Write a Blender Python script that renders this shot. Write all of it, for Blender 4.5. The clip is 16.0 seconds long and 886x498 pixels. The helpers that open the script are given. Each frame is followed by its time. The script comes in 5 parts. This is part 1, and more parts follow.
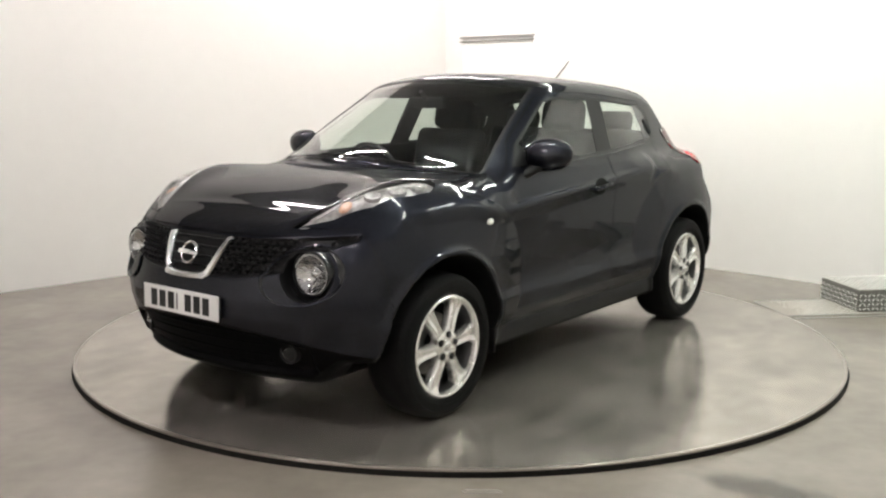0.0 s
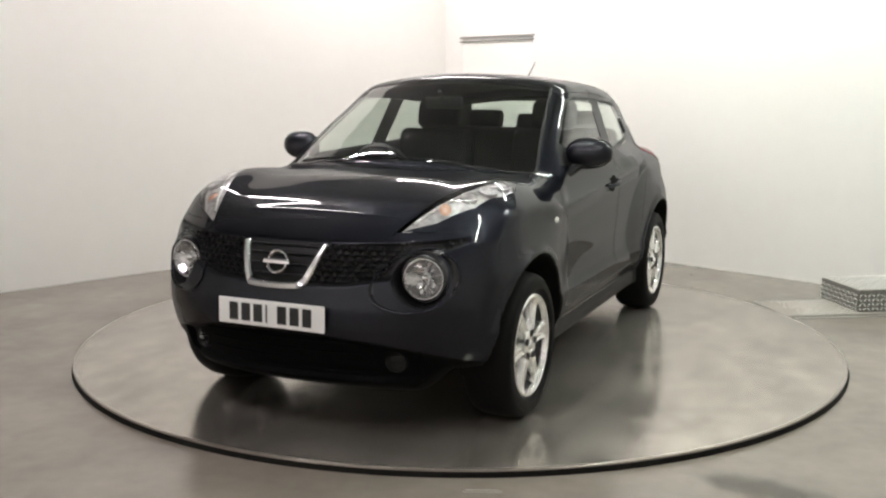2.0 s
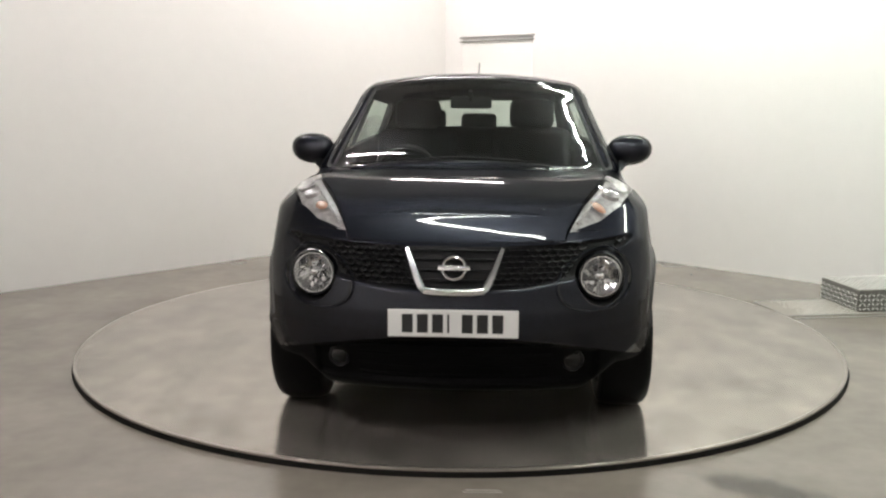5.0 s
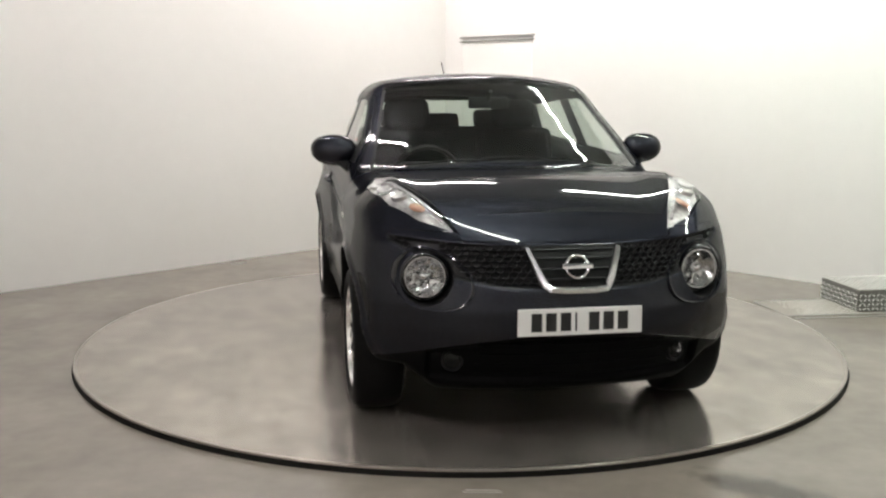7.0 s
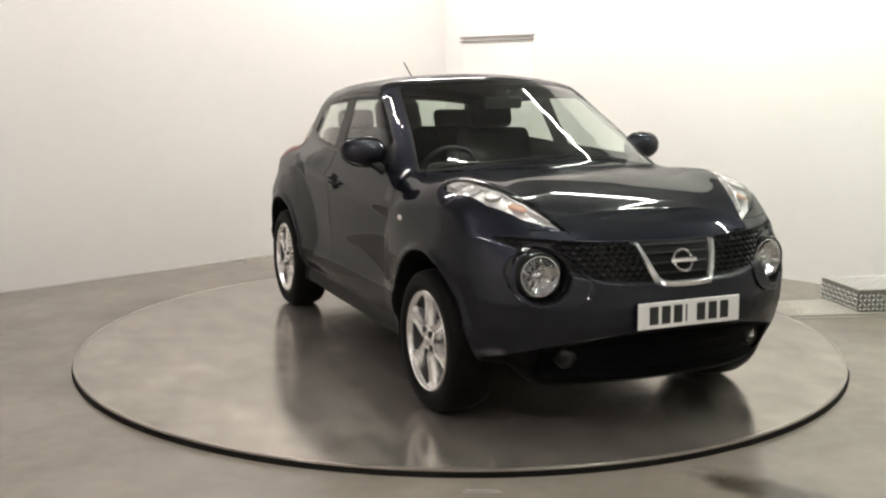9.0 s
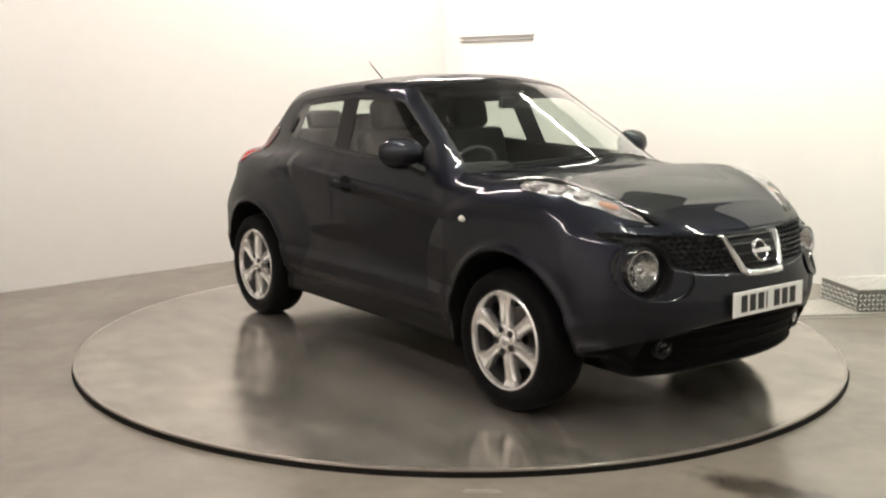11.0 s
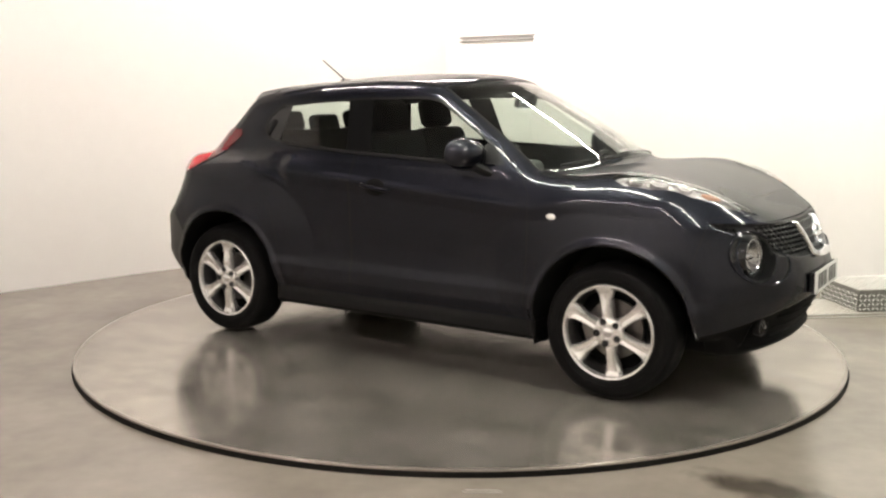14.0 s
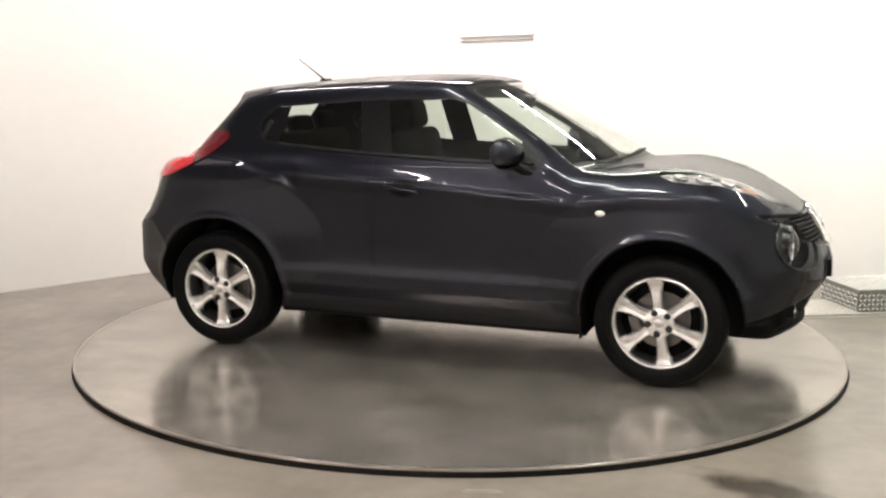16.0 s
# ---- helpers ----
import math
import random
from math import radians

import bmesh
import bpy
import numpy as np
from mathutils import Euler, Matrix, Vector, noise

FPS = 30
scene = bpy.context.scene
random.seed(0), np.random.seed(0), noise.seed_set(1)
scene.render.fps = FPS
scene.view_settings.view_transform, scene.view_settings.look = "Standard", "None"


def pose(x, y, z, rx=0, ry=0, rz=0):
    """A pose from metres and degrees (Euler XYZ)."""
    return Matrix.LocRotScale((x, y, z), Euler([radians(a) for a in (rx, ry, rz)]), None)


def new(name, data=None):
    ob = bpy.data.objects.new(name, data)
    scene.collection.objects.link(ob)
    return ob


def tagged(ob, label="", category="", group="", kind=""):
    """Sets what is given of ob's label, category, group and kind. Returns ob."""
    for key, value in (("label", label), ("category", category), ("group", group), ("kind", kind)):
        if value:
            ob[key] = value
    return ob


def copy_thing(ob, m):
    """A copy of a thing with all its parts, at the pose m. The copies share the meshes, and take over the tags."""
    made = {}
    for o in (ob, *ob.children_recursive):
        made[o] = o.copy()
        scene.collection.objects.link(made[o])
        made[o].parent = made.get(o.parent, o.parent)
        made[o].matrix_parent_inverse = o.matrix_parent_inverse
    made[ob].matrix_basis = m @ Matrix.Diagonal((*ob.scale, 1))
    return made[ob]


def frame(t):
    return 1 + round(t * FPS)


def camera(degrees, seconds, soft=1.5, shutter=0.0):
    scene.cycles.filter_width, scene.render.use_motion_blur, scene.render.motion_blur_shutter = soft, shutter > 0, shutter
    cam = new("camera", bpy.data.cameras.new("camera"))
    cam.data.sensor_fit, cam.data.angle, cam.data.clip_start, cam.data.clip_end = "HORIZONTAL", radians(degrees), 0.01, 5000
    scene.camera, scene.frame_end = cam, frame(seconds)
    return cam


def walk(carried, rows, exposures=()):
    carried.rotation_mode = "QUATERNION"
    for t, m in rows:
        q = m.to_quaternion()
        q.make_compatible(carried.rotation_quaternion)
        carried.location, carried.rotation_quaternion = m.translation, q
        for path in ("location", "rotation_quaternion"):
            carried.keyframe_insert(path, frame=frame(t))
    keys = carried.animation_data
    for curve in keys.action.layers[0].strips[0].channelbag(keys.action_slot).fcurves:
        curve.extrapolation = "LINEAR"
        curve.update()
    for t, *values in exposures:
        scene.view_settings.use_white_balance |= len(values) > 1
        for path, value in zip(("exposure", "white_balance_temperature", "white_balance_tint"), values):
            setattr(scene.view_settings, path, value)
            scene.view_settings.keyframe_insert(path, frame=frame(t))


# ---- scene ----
cam = camera(49.05, 16.0, soft=2.3)
EYE = (0.0, -5.89, 1.4715)
CAM_POSE = Matrix.Translation(EYE) @ pose(0, 0, 0, 0, 0, 0.9295) @ pose(0, 0, 0, 80.833) @ pose(0, 0, 0, 0, 0, 0.125)
walk(cam, [(0, CAM_POSE), (16, CAM_POSE)], exposures=[(0, 0.12, 6400, 10), (2.5, -0.08, 6350, 10), (7, -0.10, 6350, 9), (9, -0.02, 6550, 10), (10.5, 0.12, 6750, 11), (12.5, 0.30, 6950, 12), (14, 0.36, 6850, 13), (16, 0.42, 6650, 14)])

FLOOR = -0.03            # the hall's floor; the turntable's top is z = 0
DISC_R = 2.246
CORNER = Vector((-0.148, 4.67, 0))
ALONG_L = Vector((-0.6931, -0.7208, 0))   # from the corner along the left wall
ALONG_R = Vector((0.7208, -0.6931, 0))    # from the corner along the right wall
ROOM, CEIL = 9.6, 3.3

# ---- world: the hall is closed, only a trace of ambient light
world = bpy.data.worlds.new("world")
scene.world = world
world.use_nodes = True
world.node_tree.nodes["Background"].inputs[0].default_value = (0.8, 0.85, 0.9, 1)
world.node_tree.nodes["Background"].inputs[1].default_value = 0.05
TUBE = 168.0             # strength of the fluorescent tubes


# ---- materials
def mat(name, color, rough=0.5, metal=0.0, coat=0.0, grain=0.0, scale=20.0, bump=0.0, stain=0.0, stain_scale=1.2,
        rough_var=0.0, emit=None, emit_s=0.0, spec=0.5, streak=0.0):
    m = bpy.data.materials.new(name)
    m.use_nodes = True
    nt = m.node_tree
    b = nt.nodes["Principled BSDF"]
    b.inputs["Base Color"].default_value = (*color, 1)
    b.inputs["Roughness"].default_value = rough
    b.inputs["Metallic"].default_value = metal
    b.inputs["Coat Weight"].default_value = coat
    b.inputs["Coat Roughness"].default_value = 0.03
    b.inputs["Specular IOR Level"].default_value = spec
    if emit:
        b.inputs["Emission Color"].default_value = (*emit, 1)
        b.inputs["Emission Strength"].default_value = emit_s
    tc = nt.nodes.new("ShaderNodeTexCoord")
    if grain or stain:
        fine = nt.nodes.new("ShaderNodeTexNoise")
        fine.inputs["Scale"].default_value = scale
        fine.inputs["Detail"].default_value = 6
        wide = nt.nodes.new("ShaderNodeTexNoise")
        wide.inputs["Scale"].default_value = stain_scale
        wide.inputs["Detail"].default_value = 3.5
        wide.inputs["Roughness"].default_value = 0.62
        nt.links.new(tc.outputs["Object"], fine.inputs["Vector"])
        nt.links.new(tc.outputs["Object"], wide.inputs["Vector"])
        r1 = nt.nodes.new("ShaderNodeMapRange")
        r1.inputs[1].default_value, r1.inputs[2].default_value = 0.2, 0.8
        r1.inputs[3].default_value, r1.inputs[4].default_value = 1 - grain, 1 + grain
        r2 = nt.nodes.new("ShaderNodeMapRange")
        r2.inputs[1].default_value, r2.inputs[2].default_value = 0.15, 0.85
        r2.inputs[3].default_value, r2.inputs[4].default_value = 1 - stain, 1 + stain
        nt.links.new(fine.outputs["Fac"], r1.inputs[0])
        nt.links.new(wide.outputs["Fac"], r2.inputs[0])
        mu = nt.nodes.new("ShaderNodeMath")
        mu.operation = "MULTIPLY"
        nt.links.new(r1.outputs[0], mu.inputs[0])
        nt.links.new(r2.outputs[0], mu.inputs[1])
        if streak:
            # dry scuffs drawn out in one direction
            mp = nt.nodes.new("ShaderNodeMapping")
            mp.inputs["Scale"].default_value = (1.6, 4.0, 1.0)
            mp.inputs["Rotation"].default_value = (0, 0, 0.5)
            sn = nt.nodes.new("ShaderNodeTexNoise")
            sn.inputs["Scale"].default_value = 1.4
            sn.inputs["Detail"].default_value = 5
            sn.inputs["Roughness"].default_value = 0.6
            nt.links.new(tc.outputs["Object"], mp.inputs["Vector"])
            nt.links.new(mp.outputs[0], sn.inputs["Vector"])
            r4 = nt.nodes.new("ShaderNodeMapRange")
            r4.inputs[1].default_value, r4.inputs[2].default_value = 0.2, 0.8
            r4.inputs[3].default_value, r4.inputs[4].default_value = 1.0 - streak, 1.0 + streak
            nt.links.new(sn.outputs["Fac"], r4.inputs[0])
            m2 = nt.nodes.new("ShaderNodeMath")
            m2.operation = "MULTIPLY"
            nt.links.new(mu.outputs[0], m2.inputs[0])
            nt.links.new(r4.outputs[0], m2.inputs[1])
            mu = m2
        vm = nt.nodes.new("ShaderNodeVectorMath")
        vm.operation = "SCALE"
        vm.inputs[0].default_value = color
        nt.links.new(mu.outputs[0], vm.inputs["Scale"])
        nt.links.new(vm.outputs[0], b.inputs["Base Color"])
        if rough_var:
            r3 = nt.nodes.new("ShaderNodeMapRange")
            r3.inputs[1].default_value, r3.inputs[2].default_value = 0.2, 0.8
            r3.inputs[3].default_value, r3.inputs[4].default_value = rough - rough_var, rough + rough_var
            nt.links.new(wide.outputs["Fac"], r3.inputs[0])
            nt.links.new(r3.outputs[0], b.inputs["Roughness"])
    if bump:
        bn = nt.nodes.new("ShaderNodeTexNoise")
        bn.inputs["Scale"].default_value = scale * 1.7
        bn.inputs["Detail"].default_value = 3
        nt.links.new(tc.outputs["Object"], bn.inputs["Vector"])
        bp = nt.nodes.new("ShaderNodeBump")
        bp.inputs["Strength"].default_value = bump
        bp.inputs["Distance"].default_value = 0.004
        nt.links.new(bn.outputs["Fac"], bp.inputs["Height"])
        nt.links.new(bp.outputs[0], b.inputs["Normal"])
    return m


def glass_mat(name, tint, ior=1.5, rough=0.0):
    """A thin pane: what is behind it shows through its tint, with the gloss of glass on it."""
    m = bpy.data.materials.new(name)
    m.use_nodes = True
    nt = m.node_tree
    nt.nodes.remove(nt.nodes["Principled BSDF"])
    out = nt.nodes["Material Output"]
    tr = nt.nodes.new("ShaderNodeBsdfTransparent")
    tr.inputs[0].default_value = (*tint, 1)
    gl = nt.nodes.new("ShaderNodeBsdfGlossy")
    gl.inputs["Roughness"].default_value = rough
    gl.inputs["Color"].default_value = (1, 1, 1, 1)
    lw = nt.nodes.new("ShaderNodeLayerWeight")
    lw.inputs["Blend"].default_value = 0.5
    pw = nt.nodes.new("ShaderNodeMath")
    pw.operation, pw.inputs[1].default_value = "POWER", 5.0
    nt.links.new(lw.outputs["Facing"], pw.inputs[0])
    fr = nt.nodes.new("ShaderNodeMapRange")
    fr.inputs[3].default_value, fr.inputs[4].default_value = 2 * ((ior - 1) / (ior + 1)) ** 2, 1.0
    nt.links.new(pw.outputs[0], fr.inputs[0])
    mx = nt.nodes.new("ShaderNodeMixShader")
    nt.links.new(fr.outputs[0], mx.inputs[0])
    nt.links.new(tr.outputs[0], mx.inputs[1])
    nt.links.new(gl.outputs[0], mx.inputs[2])
    nt.links.new(mx.outputs[0], out.inputs["Surface"])
    return m


def flake_paint(name, color, flake):
    """Dark metallic car paint under clear lacquer."""
    m = mat(name, color, rough=0.42, metal=0.9, coat=0.54, spec=0.3)
    nt = m.node_tree
    b = nt.nodes["Principled BSDF"]
    b.inputs["Specular Tint"].default_value = (0.22, 0.22, 0.24, 1)
    b.inputs["Coat IOR"].default_value = 1.46
    tc = nt.nodes.new("ShaderNodeTexCoord")
    vo = nt.nodes.new("ShaderNodeTexVoronoi")
    vo.inputs["Scale"].default_value = 900
    nt.links.new(tc.outputs["Object"], vo.inputs["Vector"])
    pw = nt.nodes.new("ShaderNodeMath")
    pw.operation = "POWER"
    pw.inputs[1].default_value = 3.0
    sep = nt.nodes.new("ShaderNodeSeparateColor")
    nt.links.new(vo.outputs["Color"], sep.inputs[0])
    nt.links.new(sep.outputs[0], pw.inputs[0])
    mx = nt.nodes.new("ShaderNodeMix")
    mx.data_type = "RGBA"
    mx.inputs[6].default_value = (*color, 1)
    mx.inputs[7].default_value = (*flake, 1)
    nt.links.new(pw.outputs[0], mx.inputs[0])
    nt.links.new(mx.outputs[2], b.inputs["Base Color"])
    return m


M_WALL = mat("wall_paint", (0.815, 0.795, 0.77), 0.55, grain=0.012, scale=9, bump=0.05, stain=0.02, stain_scale=0.5)
M_CEIL = mat("ceiling_paint", (0.25, 0.25, 0.25), 0.8, grain=0.05, scale=7, stain=0.05)
M_FLOOR = mat("sealed_concrete", (0.236, 0.206, 0.175), 0.21, grain=0.08, scale=12, stain=0.30, stain_scale=1.2, rough_var=0.05)
M_DISC = mat("worn_steel_deck", (0.44, 0.40, 0.36), 0.18, metal=0.70, grain=0.20, scale=7.0, stain=0.48, stain_scale=2.4, rough_var=0.08, spec=0.8, streak=0.28)
M_RIMEDGE = mat("black_rubber_edge", (0.010, 0.009, 0.008), 0.6, grain=0.2, scale=30, stain=0.2, stain_scale=3, spec=0.15)
M_DISCLIP = mat("worn_steel_lip", (0.40, 0.36, 0.325), 0.28, metal=0.74, grain=0.1, scale=40)
M_DOOR = mat("door_paint", (0.80, 0.79, 0.76), 0.4, grain=0.01, scale=8, stain=0.02)
M_RAIL = mat("grey_metal_rail", (0.36, 0.35, 0.33), 0.4, metal=0.6, grain=0.08, scale=30)
M_TREADBAR = mat("polished_tread_bar", (0.80, 0.79, 0.76), 0.3, metal=0.6, grain=0.05, scale=35)
M_TREAD = mat("chequer_plate", (0.20, 0.195, 0.182), 0.42, metal=0.7, grain=0.08, scale=35, stain=0.12, stain_scale=5)
M_MAT = mat("worn_floor_plate", (0.29, 0.258, 0.222), 0.34, grain=0.1, scale=60, stain=0.15, stain_scale=4)
M_PALESTRIP = mat("pale_strip", (0.42, 0.39, 0.35), 0.35, grain=0.1, scale=40)
M_TUBE_W = mat("tube_glow_warm", (0.9, 0.9, 0.9), 0.5, emit=(1.0, 0.915, 0.89), emit_s=TUBE)
M_TUBE_C = mat("tube_glow_cool", (0.9, 0.9, 0.9), 0.5, emit=(0.945, 1.0, 0.895), emit_s=TUBE)
M_FITTING = mat("white_enamel", (0.75, 0.75, 0.74), 0.4, grain=0.02, scale=10)

M_PAINT = flake_paint("blue_black_metallic_paint", (0.0125, 0.0132, 0.0176), (0.0320, 0.0345, 0.0490))
M_GLOSSBLACK = mat("gloss_blue_black_shell", (0.003, 0.0033, 0.0048), 0.3, coat=0.9, spec=0.1)
M_TRIM = mat("black_textured_plastic", (0.006, 0.006, 0.0065), 0.5, grain=0.15, scale=120, bump=0.1, spec=0.2)
M_VALANCE = mat("grey_bumper_plastic", (0.045, 0.044, 0.042), 0.55, grain=0.12, scale=120, bump=0.1, stain=0.15, stain_scale=3, spec=0.3)
M_PILLAR = mat("satin_black_pillar_film", (0.004, 0.004, 0.0044), 0.3, grain=0.1, scale=80, spec=0.1)
M_RUBBER = mat("tyre_rubber", (0.0040, 0.0039, 0.0040), 0.6, grain=0.2, scale=60, bump=0.15, spec=0.10)
M_SEAL = mat("rubber_seal", (0.006, 0.006, 0.006), 0.5, grain=0.1, scale=60, spec=0.25)
M_LINER = mat("cabin_lining", (0.016, 0.016, 0.0165), 0.8, grain=0.1, scale=50, spec=0.2)
M_SEAT = mat("black_seat_cloth", (0.0038, 0.0038, 0.0042), 0.85, grain=0.25, scale=160, bump=0.3, spec=0.12)
M_DASH = mat("dark_dashboard_plastic", (0.007, 0.007, 0.0074), 0.6, grain=0.1, scale=150, bump=0.15, spec=0.3)
M_ALLOY = mat("silver_alloy", (0.80, 0.79, 0.775), 0.27, metal=0.80, coat=0.35, grain=0.03, scale=60)
# the shade behind the spokes is put into this colour; dark wheel nuts share it
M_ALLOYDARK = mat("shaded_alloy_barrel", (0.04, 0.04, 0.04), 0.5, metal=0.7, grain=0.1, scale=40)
M_DISCBRAKE = mat("brake_steel", (0.16, 0.15, 0.14), 0.4, metal=0.9, grain=0.1, scale=50)
M_CHROME = mat("chrome", (0.82, 0.82, 0.84), 0.09, metal=1.0, grain=0.02, scale=30)
M_SATIN = mat("satin_chrome", (0.75, 0.75, 0.77), 0.22, metal=1.0, grain=0.03, scale=40)
M_BOWL = mat("headlamp_reflector", (0.60, 0.60, 0.61), 0.13, metal=1.0, coat=0.3, grain=0.15, scale=30, bump=0.4, stain=0.2, stain_scale=14)
M_LAMP = mat("lamp_reflector", (0.52, 0.50, 0.50), 0.26, metal=0.45, coat=0.2, grain=0.35, scale=44, bump=1.0, stain=0.25, stain_scale=18)
M_LENS = glass_mat("clear_lens", (0.92, 0.92, 0.92), 1.3)
M_AMBER = mat("amber_bulb_cover", (0.40, 0.22, 0.155), 0.25, coat=0.6, grain=0.1, scale=60)
M_RED = mat("red_lamp_lens", (0.46, 0.010, 0.022), 0.2, coat=0.25, grain=0.4, scale=45, bump=0.2, spec=0.3)
M_RED_DARK = mat("smoked_red_lens", (0.12, 0.006, 0.011), 0.2, coat=0.2, grain=0.3, scale=40, spec=0.3)
M_GLASS = glass_mat("window_glass", (0.76, 0.82, 0.78), 1.38)
M_GLASS_F = glass_mat("windscreen_glass", (0.78, 0.85, 0.80), 1.5)
M_PLATE = mat("white_reflective_plate", (0.78, 0.78, 0.77), 0.35, coat=0.3, grain=0.02, scale=50)
M_INK = mat("black_plate_ink", (0.012, 0.012, 0.013), 0.4, grain=0.05, scale=60)
M_INDIC = mat("clear_side_indicator", (0.75, 0.74, 0.70), 0.2, coat=1.0, grain=0.05, scale=60)
M_INTAKE = mat("dull_black_plastic", (0.0028, 0.0028, 0.003), 0.6, grain=0.2, scale=90, spec=0.04)
M_UNDER = mat("underbody_black", (0.006, 0.006, 0.006), 0.8, grain=0.3, scale=15, spec=0.1)


# ---- mesh helpers
def mesh_ob(name, verts, faces, material, parent=None, label="", normals=None, smooth=True, kind=""):
    me = bpy.data.meshes.new(name)
    me.from_pydata([tuple(v) for v in verts], [], [tuple(int(i) for i in f) for f in faces])
    me.update()
    me.materials.append(material)
    if smooth:
        me.shade_smooth()
        if normals is not None and len(normals):
            me.normals_split_custom_set_from_vertices([tuple(n) for n in normals])
    ob = new(name, me)
    if parent is not None:
        ob.parent = parent
    return tagged(ob, label=label, kind=kind)


def part(name, bm, material, parent, label="", smooth=True, angle=35):
    me = bpy.data.meshes.new(name)
    bmesh.ops.recalc_face_normals(bm, faces=bm.faces)
    bm.to_mesh(me)
    bm.free()
    me.materials.append(material)
    if smooth:
        me.shade_smooth()
        me.set_sharp_from_angle(angle=radians(angle))
    ob = new(name, me)
    if parent is not None:
        ob.parent = parent
    return tagged(ob, label=label)


def rbox(bm, c, s, bev=0.01, seg=2, m=None):
    """A bevelled box of size s at c, turned by m, added to bm."""
    r = bmesh.ops.create_cube(bm, size=1.0)
    vs = r["verts"]
    bmesh.ops.scale(bm, vec=s, verts=vs)
    if bev > 0:
        es = list({e for v in vs for e in v.link_edges})
        r2 = bmesh.ops.bevel(bm, geom=es + vs, offset=bev, segments=seg, profile=0.5, affect="EDGES")
        vs = list({v for f in r2["faces"] for v in f.verts} | {v for v in vs if v.is_valid})
    full = Matrix.Translation(c) @ (m if m is not None else Matrix())
    bmesh.ops.transform(bm, matrix=full, verts=vs)
    return bm


def lathe(bm, prof, m, steps=48, closed=False):
    """Turn the profile [(r, h), ...] about z, then place it by m."""
    rings = []
    for r, h in prof:
        rings.append([bm.verts.new(m @ Vector((r * math.cos(2 * math.pi * i / steps), r * math.sin(2 * math.pi * i / steps), h)))
                      for i in range(steps)])
    n = len(rings)
    for k in range(n if closed else n - 1):
        a, b = rings[k], rings[(k + 1) % n]
        for i in range(steps):
            j = (i + 1) % steps
            bm.faces.new((a[i], a[j], b[j], b[i]))
    if not closed:
        if prof[0][0] < 0.02:
            bm.faces.new(rings[0][::-1])
        if prof[-1][0] < 0.02:
            bm.faces.new(rings[-1])
    return bm


def tube(bm, pts, rad, steps=8, flat=1.0):
    """A round bar along the points; rad may be a list."""
    pts = [Vector(p) for p in pts]
    rads = rad if isinstance(rad, (list, tuple)) else [rad] * len(pts)
    rings = []
    for i, p in enumerate(pts):
        d = (pts[min(i + 1, len(pts) - 1)] - pts[max(i - 1, 0)]).normalized()
        up = Vector((0, 0, 1)) if abs(d.z) < 0.9 else Vector((0, 1, 0))
        a = d.cross(up).normalized()
        b = d.cross(a).normalized()
        rings.append([bm.verts.new(p + rads[i] * (math.cos(2 * math.pi * k / steps) * a + flat * math.sin(2 * math.pi * k / steps) * b))
                      for k in range(steps)])
    for a, b in zip(rings, rings[1:]):
        for i in range(steps):
            j = (i + 1) % steps
            bm.faces.new((a[i], a[j], b[j], b[i]))
    bm.faces.new(rings[0][::-1])
    bm.faces.new(rings[-1])
    return bm


def prism(bm, poly, m, h0, h1):
    """The polygon [(x, y), ...] pulled from h0 to h1 along z, placed by m."""
    lo = [bm.verts.new(m @ Vector((x, y, h0))) for x, y in poly]
    hi = [bm.verts.new(m @ Vector((x, y, h1))) for x, y in poly]
    n = len(poly)
    bm.faces.new(lo[::-1])
    bm.faces.new(hi)
    for i in range(n):
        j = (i + 1) % n
        bm.faces.new((lo[i], lo[j], hi[j], hi[i]))
    return bm


def box_ob(name, c, s, material, m=None, bev=0.0, label="", kind="structure", category=""):
    bm = bmesh.new()
    rbox(bm, c, s, bev, 2, m)
    ob = part(name, bm, material, None, label)
    return tagged(ob, kind=kind, category=category)


